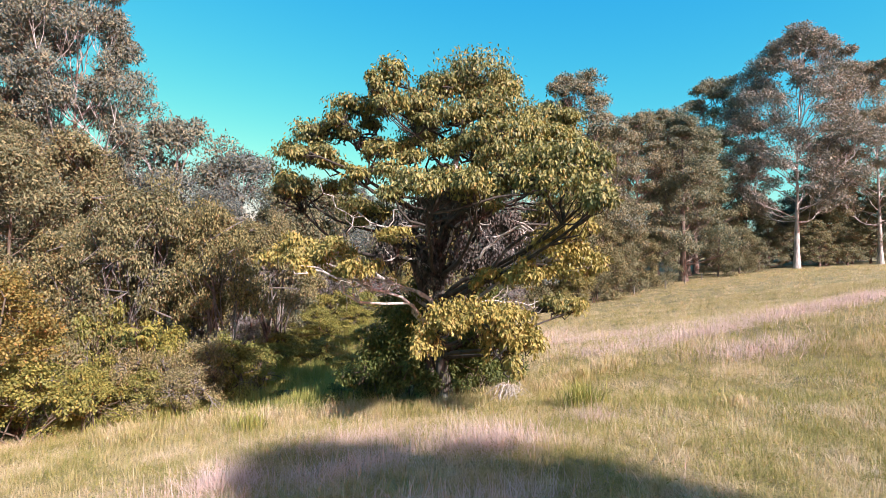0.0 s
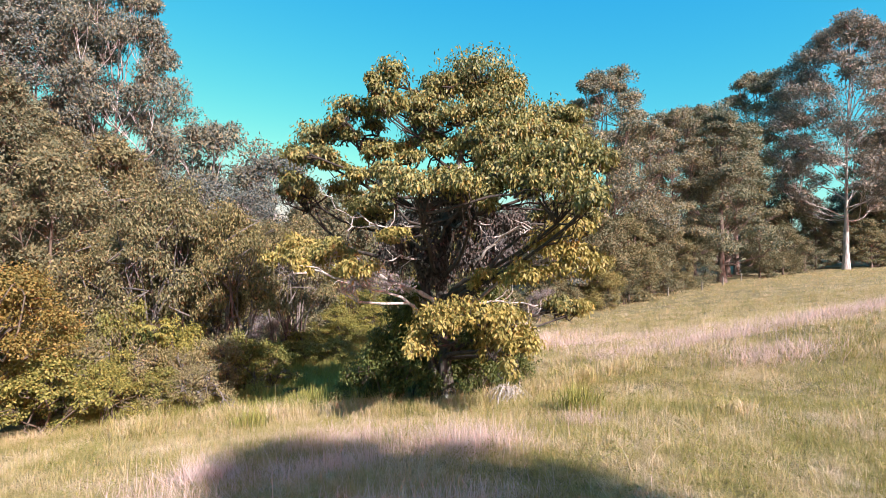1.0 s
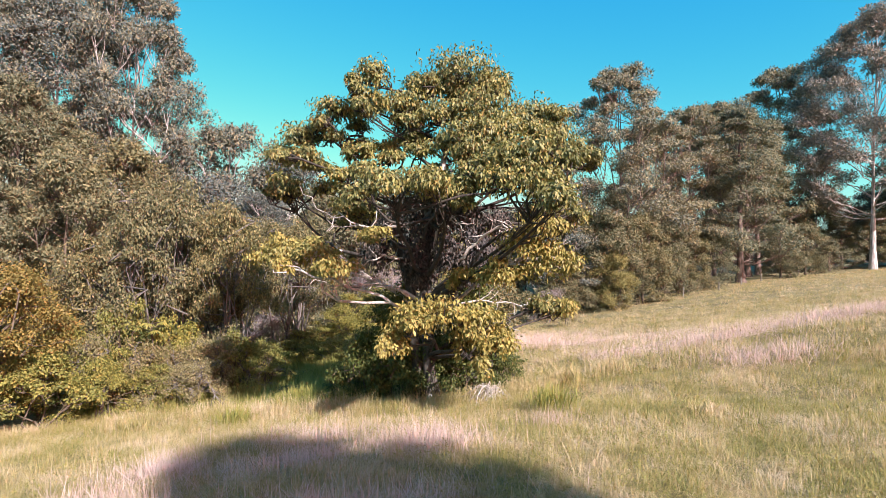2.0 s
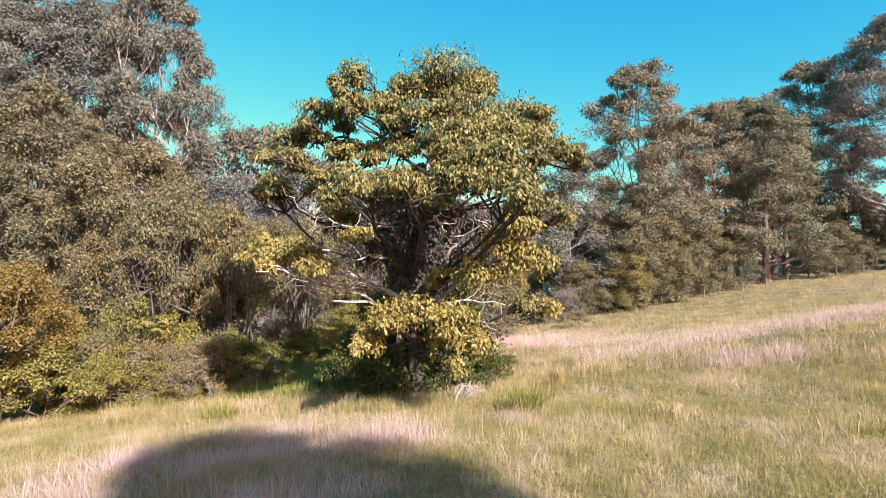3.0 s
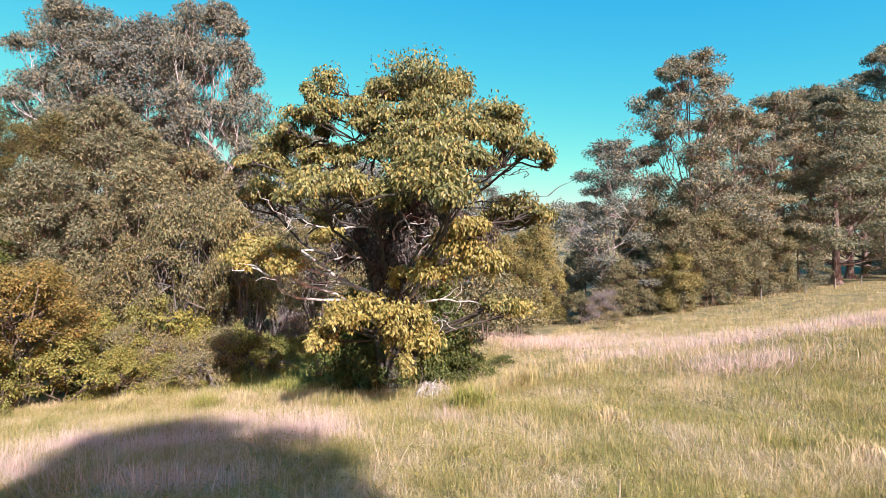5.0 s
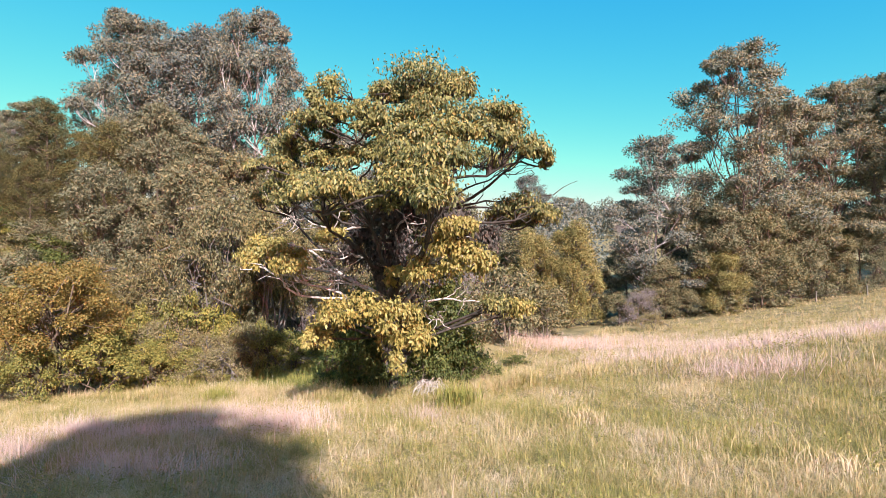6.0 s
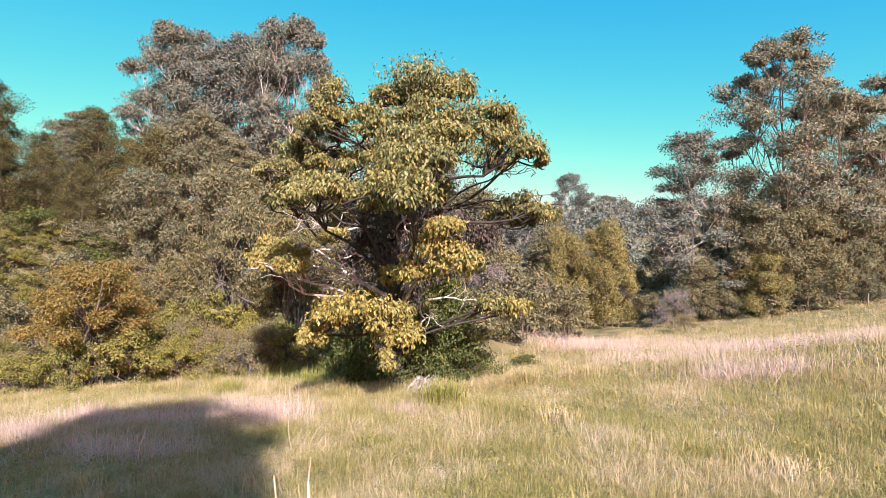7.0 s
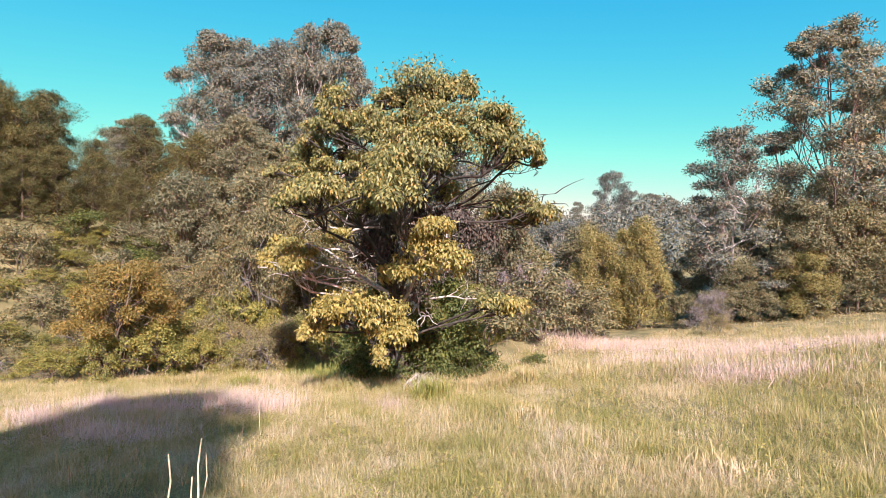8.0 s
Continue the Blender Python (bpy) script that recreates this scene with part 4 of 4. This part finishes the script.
plant(wattle, 19.0, 60.5, 0, 1.0, 1.0, True)
plant(wattle_b, 16.0, 56.5, 0, 1.0, 1.0, True)
plant(wattle_c, -2.6, 48.5, 0, 0.85, 1.05, True)
for ob, x, y, turn, size, tall in (
        (wattle_b, 12.5, 54.5, 130, 1.05, 1.0), (wattle, 10.0, 57, 10, 1.0, 1.1), (wattle_b, 22.5, 63, 200, 0.95, 0.85), (wattle, 26, 66, 280, 0.9, 0.8), (wattle_b, 8, 52.5, 20, 0.75, 0.75), (wattle, 14, 61, 77, 1.1, 1.1),
        (wattle_c, 0.4, 49.5, 80, 0.9, 1.05), (wattle_c, 12.6, 53.0, 200, 0.75, 0.75), (wattle_c, -9, 50, 300, 0.9, 0.9), (wattle, 4.5, 58, 170, 0.9, 0.85), (wattle, -7, 57, 40, 1.0, 0.8), (wattle_b, -12, 52, 70, 1.1, 0.9), (wattle, -3, 62, 0, 1.1, 0.8), (wattle_b, 37, 73, 0, 0.9, 0.7), (wattle, 42, 77, 50, 1.0, 0.7),
        (wattle_b, -5, 53, 10, 1.1, 1.0), (wattle_b, -10.5, 47, 100, 1.25, 1.2), (wattle, -14, 48, 200, 1.2, 1.15), (wattle_b, -20, 34, 0, 1.0, 0.95), (wattle, -24, 30, 90, 1.1, 1.1), (wattle_b, -28, 27, 45, 1.0, 1.0), (wattle_b, -25, 37, 200, 1.3, 1.15), (wattle, -16, 40, 300, 1.1, 0.9), (wattle, -31, 34, 10, 1.2, 1.1), (g_back, 61, 88, 0, 0.42, 0.7), (g_back, 67, 90, 80, 0.42, 0.7), (g_back, 50, 86, 33, 0.38, 0.6), (g_back, 58, 89, 133, 0.50, 0.8), (g_back, 74, 94, 3, 0.50, 0.8), (g_back, 64, 91, 30, 0.50, 0.9), (g_back, 80, 95, 200, 0.55, 0.9), (g_back, 46, 88, 210, 0.50, 0.9), (g_back, 54, 90, 20, 0.50, 0.8), (g_back, 70, 93, 60, 0.50, 0.8)):
    plant(ob, x, y, turn, size, tall)


def far_woods():
    """Wooded rising land, far off."""
    rng = np.random.default_rng(61)
    out = []
    for k in range(320):
        y = rng.uniform(88, 240)
        x = rng.uniform(-1.1, 0.28) * y
        h = rng.uniform(2.5, 7)
        z = gz(x, y)
        for m in range(3):
            r = rng.uniform(2.0, 3.6)
            c = (x + rng.normal(0, 2.2), y + rng.normal(0, 2.2), z + h * (0.3 + 0.3 * m))
            out.append(puffs(rng, c, (r, r, r * 0.7), 5, 34, 0.62, 0.36, 0.15, 0.05, True, 0.55, 0.3, 0.1, 0.25)[0])
    return tagged(new("far_woods", mesh_np("far_woods", *joined(out), M_GUMB)), "olive-brown woods on the rising land beyond the gully", "woods", kind="stuff")


far_woods()


def hill_scrub():
    """Low scrub over the bank beyond the orange shrubs."""
    # the first scrub takes a dark leaf colour in place of the hillside's shade
    for name, seed, n, mat, label in (("hill_scrub", 62, 620, M_SHE, "green scrub covering the steep bank, darkened as hillside shade"), ("hill_scrub", 63, 130, M_TANGLE, "dry yellow-brown scrub covering the steep bank")):
        rng = np.random.default_rng(seed)
        out = []
        for k in range(n):
            x, y = rng.uniform(-50, -19), rng.uniform(8, 38)
            if y < 12.5 + 0.1 * (x + 20):
                continue
            r = rng.uniform(0.6, 1.4)
            out.append(foliage(rng, (x, y, gz(x, y) + r * 0.35), (r, r, r * 0.7), 8, 16, 0.16, 0.08, r * 0.4, 0.2, 0.6, -0.3, True)[0])
        tagged(new(name, mesh_np(name, *joined(out), mat)), label, "scrub", kind="stuff")


hill_scrub()


def gully_herbs():
    """Lush low growth in the shaded gully and on the bank behind the tree."""
    rng = np.random.default_rng(64)
    x, y = rng.uniform(-12, -1.2, 45000), rng.uniform(15.5, 31, 45000)
    ok = (y > wood_edge(x) - 0.6)
    x, y = x[ok], y[ok]
    h = 0.4 + 0.25 * np.sin(x * 2.1 + y) * np.sin(y * 1.7 - x)
    tagged(new("gully_herbs", mesh_np("gully_herbs", *blades(rng, x, y, h, 0.035, 0.8, False), M_LUSH)), "lush green herbs in the gully behind the tree", "herbs", kind="stuff")


gully_herbs()

# ---------------------------------------------------------------- the thicket beside the tree
thick = shrub("thicket_bush", 41, 3.6, 3.0, 7.6, M_BUSH, "large brown-olive broad-leaved bush in the thicket", "bush", 0.125, 0.07, 50, 9, 54, skirt=0.36, droop=0.5, twiggy=0.25, bark=M_PALETWIG, lump=0.2, low=-0.1)
orange = shrub("orange_shrub", 42, 2.4, 2.1, 5.2, M_ORANGE, "orange autumn-leaved shrub beside the meadow", "bush", 0.075, 0.05, 34, 11, 75, skirt=0.36, low=-0.1, lump=0.23, twiggy=0.2)
yellow = shrub("yellow_shrub", 43, 1.7, 1.5, 2.6, M_YEL, "yellow-green leafy shrub at the meadow's edge", "bush", 0.095, 0.062, 18, 8, 36, low=-0.1, lump=0.25, skirt=0.16)
green = shrub("undergrowth_bush", 44, 1.3, 1.3, 1.9, M_GREEN, "dark green bush for undergrowth and shaded hollows", "bush", 0.11, 0.055, 12, 8, 36, skirt=0.14)
tangle = shrub("tangled_bush", 45, 1.5, 1.4, 2.2, M_TANGLE, "dry brownish tangled bush at the thicket's foot", "bush", 0.085, 0.035, 14, 9, 40, twiggy=1.0, bark=M_PALETWIG)
olive = shrub("olive_bush", 47, 2.0, 1.9, 3.6, M_WATTLE, "olive-brown bush on the gully bank", "bush", 0.17, 0.08, 14, 8, 32)
bare = shrub("bare_bush", 46, 2.0, 2.0, 4.2, M_LILAC, "bare lilac-grey twiggy bush in the gully", "bush", 0.2, 0.018, 14, 9, 26, bark=M_PALETWIG, twiggy=1.0)

plant(thick, -11.4, 20.8, 0, 0.85, 1.5, True)
for x, y, turn, size, tall in ((-8.6, 20.4, 130, 0.68, 1.6), (-14.5, 21.6, 80, 0.9, 1.15), (-16.5, 19, 220, 0.85, 0.85), (-11, 26, 300, 1.1, 0.95), (-21.5, 22, 140, 0.95, 0.85), (-11.5, 23.5, 160, 0.8, 1.1), (-8.0, 25.5, 40, 0.75, 1.3)):
    plant(thick, x, y, turn, size, tall)
plant(orange, -12.2, 13.7, 0, 1.12, 0.95, True)
plant(orange, -14.8, 15.6, 120, 1.0, 0.9)
plant(yellow, -11.0, 14.2, 0, 1.0, 1.0, True)
for x, y, turn, size, tall in ((-9.4, 18.3, 50, 0.9, 1.4), (-7.5, 18.9, 150, 0.75, 1.3), (-11.6, 18.4, 250, 0.95, 1.6), (-13.2, 17.6, 350, 0.9, 1.5), (-6.6, 19.6, 100, 0.7, 1.1), (-10.2, 15.8, 90, 0.75, 1.0), (-9.2, 16.8, 200, 0.7, 0.9), (-8.3, 16.4, 20, 0.5, 0.8), (-10.7, 16.6, 280, 0.8, 1.1), (-13.0, 11.9, 250, 0.75, 0.8), (-11.9, 12.7, 170, 0.8, 1.15), (-15, 12.0, 20, 0.8, 0.7), (-12.2, 15.4, 310, 0.9, 1.0),
                               (-3.4, 25.6, 10, 0.8, 0.45), (-5.6, 26.2, 60, 0.9, 0.5), (-1.9, 27.0, 130, 0.8, 0.5), (-7.2, 25.2, 200, 0.9, 0.55), (-4.6, 30.0, 20, 1.1, 0.8), (-7.2, 20.4, 20, 0.8, 0.5), (-8.2, 23.0, 70, 0.9, 0.6), (-7.0, 23.6, 190, 0.8, 0.6), (-5.4, 23.8, 300, 0.8, 0.55), (-9.6, 22.6, 30, 0.8, 0.6), (-3.9, 22.8, 120, 0.6, 0.45), (-6.2, 30.6, 220, 1.1, 0.85), (-3.0, 30.8, 320, 1.0, 0.7), (-4.4, 28.0, 100, 0.9, 0.55), (-6.6, 28.2, 300, 0.9, 0.6)):
    plant(yellow, x, y, turn, size, tall)
# those left of the trunk and under the thicket are added as dark shade
plant(green, -0.4, 16.3, 0, 1.0, 1.3, True)
for x, y, turn, size, tall in ((0.8, 15.7, 90, 0.75, 1.2), (-1.0, 16.1, 60, 0.85, 1.5), (1.7, 16.4, 10, 0.7, 1.2), (-1.3, 16.8, 170, 0.85, 1.1), (1.3, 16.3, 250, 0.8, 1.2), (0.4, 17.2, 300, 0.9, 1.2), (-0.4, 15.6, 210, 0.5, 1.0), (1.9, 17.2, 120, 0.7, 0.9), (-1.9, 16.2, 30, 0.9, 1.3), (-2.7, 16.7, 140, 0.7, 0.9), (1.0, 16.4, 200, 0.7, 1.1), (-2.6, 18.2, 20, 0.7, 0.35), (-5.2, 18.2, 200, 0.6, 0.3), (-12, 15.6, 70, 0.8, 0.8), (2.4, 20.8, 0, 0.5, 0.5), (-1.0, 19.5, 40, 0.7, 0.4), (-29, 23.5, 80, 1.7, 0.8), (-31, 25.5, 160, 1.6, 0.8), (-33.5, 22.5, 40, 1.7, 0.8), (-8.6, 19.4, 70, 0.9, 1.3), (-10.2, 19.0, 170, 1.2, 1.3), (-12.4, 19.6, 270, 1.2, 1.3), (-14.4, 19.4, 120, 1.2, 1.3)):
    plant(green, x, y, turn, size, tall)
plant(tangle, -7.9, 16.5, 0, 0.9, 0.9, True)
for x, y, turn, size, tall in ((-9.9, 17.4, 180, 1.0, 1.2), (-8.4, 17.8, 130, 0.9, 1.2), (-15.5, 13.2, 0, 1.0, 0.8), (-17.5, 13.5, 70, 1.0, 0.7), (-21, 16, 100, 1.1, 0.8), (7.0, 43.5, 20, 0.9, 0.8), (12.8, 52.5, 260, 0.8, 0.8), (17.5, 56.0, 110, 0.7, 0.6), (-19, 11.5, 20, 1.0, 0.7), (-12, 17.5, 10, 1.0, 1.4), (-8.6, 17.3, 250, 0.8, 1.3), (-8.0, 18.4, 30, 1.0, 1.25)):
    plant(tangle, x, y, turn, size, tall)
plant(olive, -1.6, 31.0, 0, 0.8, 0.8, True)
rng_fill = np.random.default_rng(71)
for x, y in ((2.0, 55.5), (5.5, 57), (8.5, 59.5), (12, 62), (-1.5, 54), (16.5, 63), (20, 66.5), (4.2, 49.5), (9.5, 52.5), (6.4, 51.0), (15, 55.0), (-31, 13.5), (0.4, 26.5), (-1.4, 24.5), (1.6, 30), (-4.0, 32.5), (-9.4, 27.5), (0.4, 33), (-7.0, 32), (-10, 31.5), (-5.5, 36), (-13, 33), (-0.5, 38.5), (-10, 38), (-25, 20), (-24, 16), (-28, 22), (-29.5, 17), (-32, 25), (-18.5, 30), (-14, 29), (-22, 26), (-3, 43), (-14, 46), (-19, 44)):
    plant(olive, x, y, rng_fill.uniform(0, 360), rng_fill.uniform(0.75, 1.15), rng_fill.uniform(0.7, 1.05))
for x, y in ((-32.2, 17.5), (-32.6, 20.3), (-33, 23.4), (-31.2, 19), (-32, 22), (-27, 21), (-26, 18.6), (-28.3, 19.6), (-30.5, 20.5), (-28, 17.5), (-22.5, 13.5), (-25.5, 12.5), (-26, 17.8), (-23, 19), (-20, 14.5), (-28.5, 14), (-30, 19.5), (-27, 15.5), (-24, 11), (-31.5, 16)):
    plant(yellow, x, y, rng_fill.uniform(0, 360), rng_fill.uniform(0.6, 0.9), rng_fill.uniform(0.5, 0.8), label="green-yellow low bush on the bank")
plant(bare, 2.4, 100, 0, 1.6, 1.0, True)
for x, y, turn, size, tall in ((6.1, 47.0, 200, 0.85, 1.0), (-6.8, 44.5, 30, 1.2, 1.4), (-9.5, 46, 90, 1.2, 1.3), (-4.2, 46.5, 60, 1.0, 1.3), (-13, 18.6, 10, 0.6, 0.7), (-10.9, 18.3, 200, 0.45, 0.6), (-6.9, 20.2, 90, 0.45, 0.5), (-8.9, 24.6, 10, 0.7, 0.9), (-46, 33, 100, 1.4, 1.7)):
    plant(bare, x, y, turn, size, tall)

# ---------------------------------------------------------------- a tree behind the viewer shades the meadow
shade = gum_tree("shade_tree", 51, 18, 2.35, 0.3, 0.22, 56, M_GUMG, M_REDBARK, "leafy gum whose shadow falls on the meadow", 0.85, 0.9, form="ball", per=100, subs=8)
plant(shade, 17.8, -12.1, 0, 1.0, 0.97, True)


# ---------------------------------------------------------------- small things
def fence_post(x, y, h=1.0, lean=0.0):
    rng = np.random.default_rng(int(abs(x * 100 + y)))
    p = np.array([(0, 0, -0.3), (lean * 0.3, 0, h * 0.5), (lean, 0, h - 0.03), (lean, 0, h)])
    me = mesh_np("fence_post", *tube(p, [0.07, 0.065, 0.062, 0.04], 9, rng, 0.06), M_POST, False)
    bm = bmesh.new()
    bm.from_mesh(me)
    bm.verts.ensure_lookup_table()
    bm.faces.new([bm.verts[i] for i in range(27, 36)])
    bm.to_mesh(me)
    bm.free()
    ob = new("fence_post", me)
    ob.location = (x, y, gz(x, y))
    return tagged(ob, "grey weathered fence post at the wood's edge", "post", "fence posts")


for x, y, lean in ((20.6, 58.6, 0.03), (25.4, 62.0, -0.02), (29.2, 65.6, 0.02), (33.0, 69.4, 0.05), (37.0, 73.2, -0.03), (41.3, 77.4, 0.0), (45.5, 80.5, 0.04), (4.3, 50.0, 0.03), (-4.4, 45.5, -0.04)):
    fence_post(x, y, 0.95, lean)


def dead_pile(x, y):
    """A rounded heap of bleached dead twigs."""
    rng = np.random.default_rng(81)
    root = seat_thing("dead_branch_heap", x, y, "rounded heap of bleached dead twigs in the grass", "branches", z=gz(x, y))
    for i in range(30):
        a = rng.uniform(0, 6.28)
        r = rng.uniform(0.15, 0.55)
        c = np.array([rng.normal(0, 0.12), rng.normal(0, 0.1), 0])
        u = np.array([math.cos(a), math.sin(a), 0])
        s = np.linspace(-1, 1, 8)[:, None]
        p = c + u * s * r + np.array([0, 0, 1]) * (0.42 * (1 - s ** 2) * rng.uniform(0.5, 1.05) + 0.05) + rng.normal(0, 0.04, (8, 3))
        part("twig", mesh_np("twig", *tube(p, np.linspace(0.013, 0.004, 8) * rng.uniform(0.5, 1.2), 5), M_PALELIMB, True), root)
    return root


dead_pile(1.7, 14.1)


def big_leaf_plant(x, y, h):
    """A slender stem with a whorl of large cut leaves."""
    rng = np.random.default_rng(82)
    root = seat_thing("large_leaved_sapling", x, y, "slender sapling with large yellow-green cut leaves", "sapling", z=gz(x, y))
    stem = wander(rng, (0, 0, -0.1), (0.15, -0.1, h), 7, 0.05)
    part("stem", mesh_np("stem", *tube(stem, np.linspace(0.04, 0.022, 7), 7), M_TWIG, True), root)
    for i in range(11):
        a = i * 2.4
        u = np.array([math.cos(a), math.sin(a), 0])
        t0 = stem[-1] - np.array([0, 0, rng.uniform(0, 0.3)])
        L = rng.uniform(0.45, 0.75)
        base = t0 + u * L * 0.7 + np.array([0, 0, L * rng.uniform(0.1, 0.35)])
        ang = np.linspace(-1.9, 1.9, 9)
        ax = np.array([[math.cos(a + w), math.sin(a + w), -0.35] for w in ang])
        v, f = leaves(rng, np.repeat(base[None], 9, 0), ax, np.tile((0, 0, 1.0), (9, 1)), 0.27, 0.1, 0.2, 0.2)
        stalk = part("leaf_stalk", mesh_np("leaf_stalk", *tube(np.array([t0, (t0 + base) / 2 + (0, 0, 0.04), base]), [0.014, 0.011, 0.008], 5), M_TWIG, True), root)
        part("leaf", mesh_np("leaf", v, f, M_YEL), stalk)
    return root


big_leaf_plant(-10.1, 17.7, 2.8)


def tussock(x, y, r, h, n, seed, mat, label):
    rng = np.random.default_rng(seed)
    px, py = x + rng.normal(0, r * 0.5, n), y + rng.normal(0, r * 0.5, n)
    return tagged(new("grass_tussock", mesh_np("grass_tussock", *blades(rng, px, py, np.full(n, h), 0.014, 0.8, True), mat)), label, "grass", "grass tussocks", "stuff")


for i, (x, y, r, h) in enumerate(((3.15, 12.3, 0.45, 0.62), (3.9, 15.8, 0.4, 0.55), (9.3, 9.4, 0.7, 0.28), (6.0, 11.2, 0.5, 0.3), (11.5, 12.0, 0.8, 0.34), (5.2, 17.0, 0.6, 0.5), (-4.8, 13.5, 0.5, 0.5), (-7.5, 13.2, 0.6, 0.5), (12.5, 15.5, 0.8, 0.36))):
    tussock(x, y, r, h, 420, 90 + i, M_LUSH if i in (0, 6) else M_GRASS, "deep green grass tussock in the meadow")


def reed(x, y, h, lean, turn, seed, thick=0.016):
    """One bleached dead stalk."""
    rng = np.random.default_rng(seed)
    s = np.linspace(0, 1, 7)[:, None]
    p = np.array([math.cos(turn), math.sin(turn), 0]) * lean * s ** 2 + np.array([0, 0, h]) * s + rng.normal(0, 0.008, (7, 3))
    ob = new("dry_stalk", mesh_np("dry_stalk", *tube(p, np.linspace(thick, thick * 0.45, 7), 6), M_STRAW, True))
    ob.location = (x, y, gz(x, y))
    return tagged(ob, "bleached dry grass stalk standing in the meadow", "stalk", "dry stalks")


for i, (x, y, h, lean, turn, thick) in enumerate(((6.03, 4.29, 1.24, 0.05, 2.0, 0.014), (5.82, 4.17, 1.11, 0.05, 2.0, 0.014), (6.15, 4.13, 1.01, 0.05, 2.0, 0.012), (5.88, 4.44, 1.06, 0.05, 2.0, 0.009), (3.0, 7.5, 0.5, 0.25, 2.6, 0.006), (3.25, 7.6, 0.45, 0.3, 0.2, 0.005))):
    reed(x, y, h, lean, turn, 200 + i, thick)
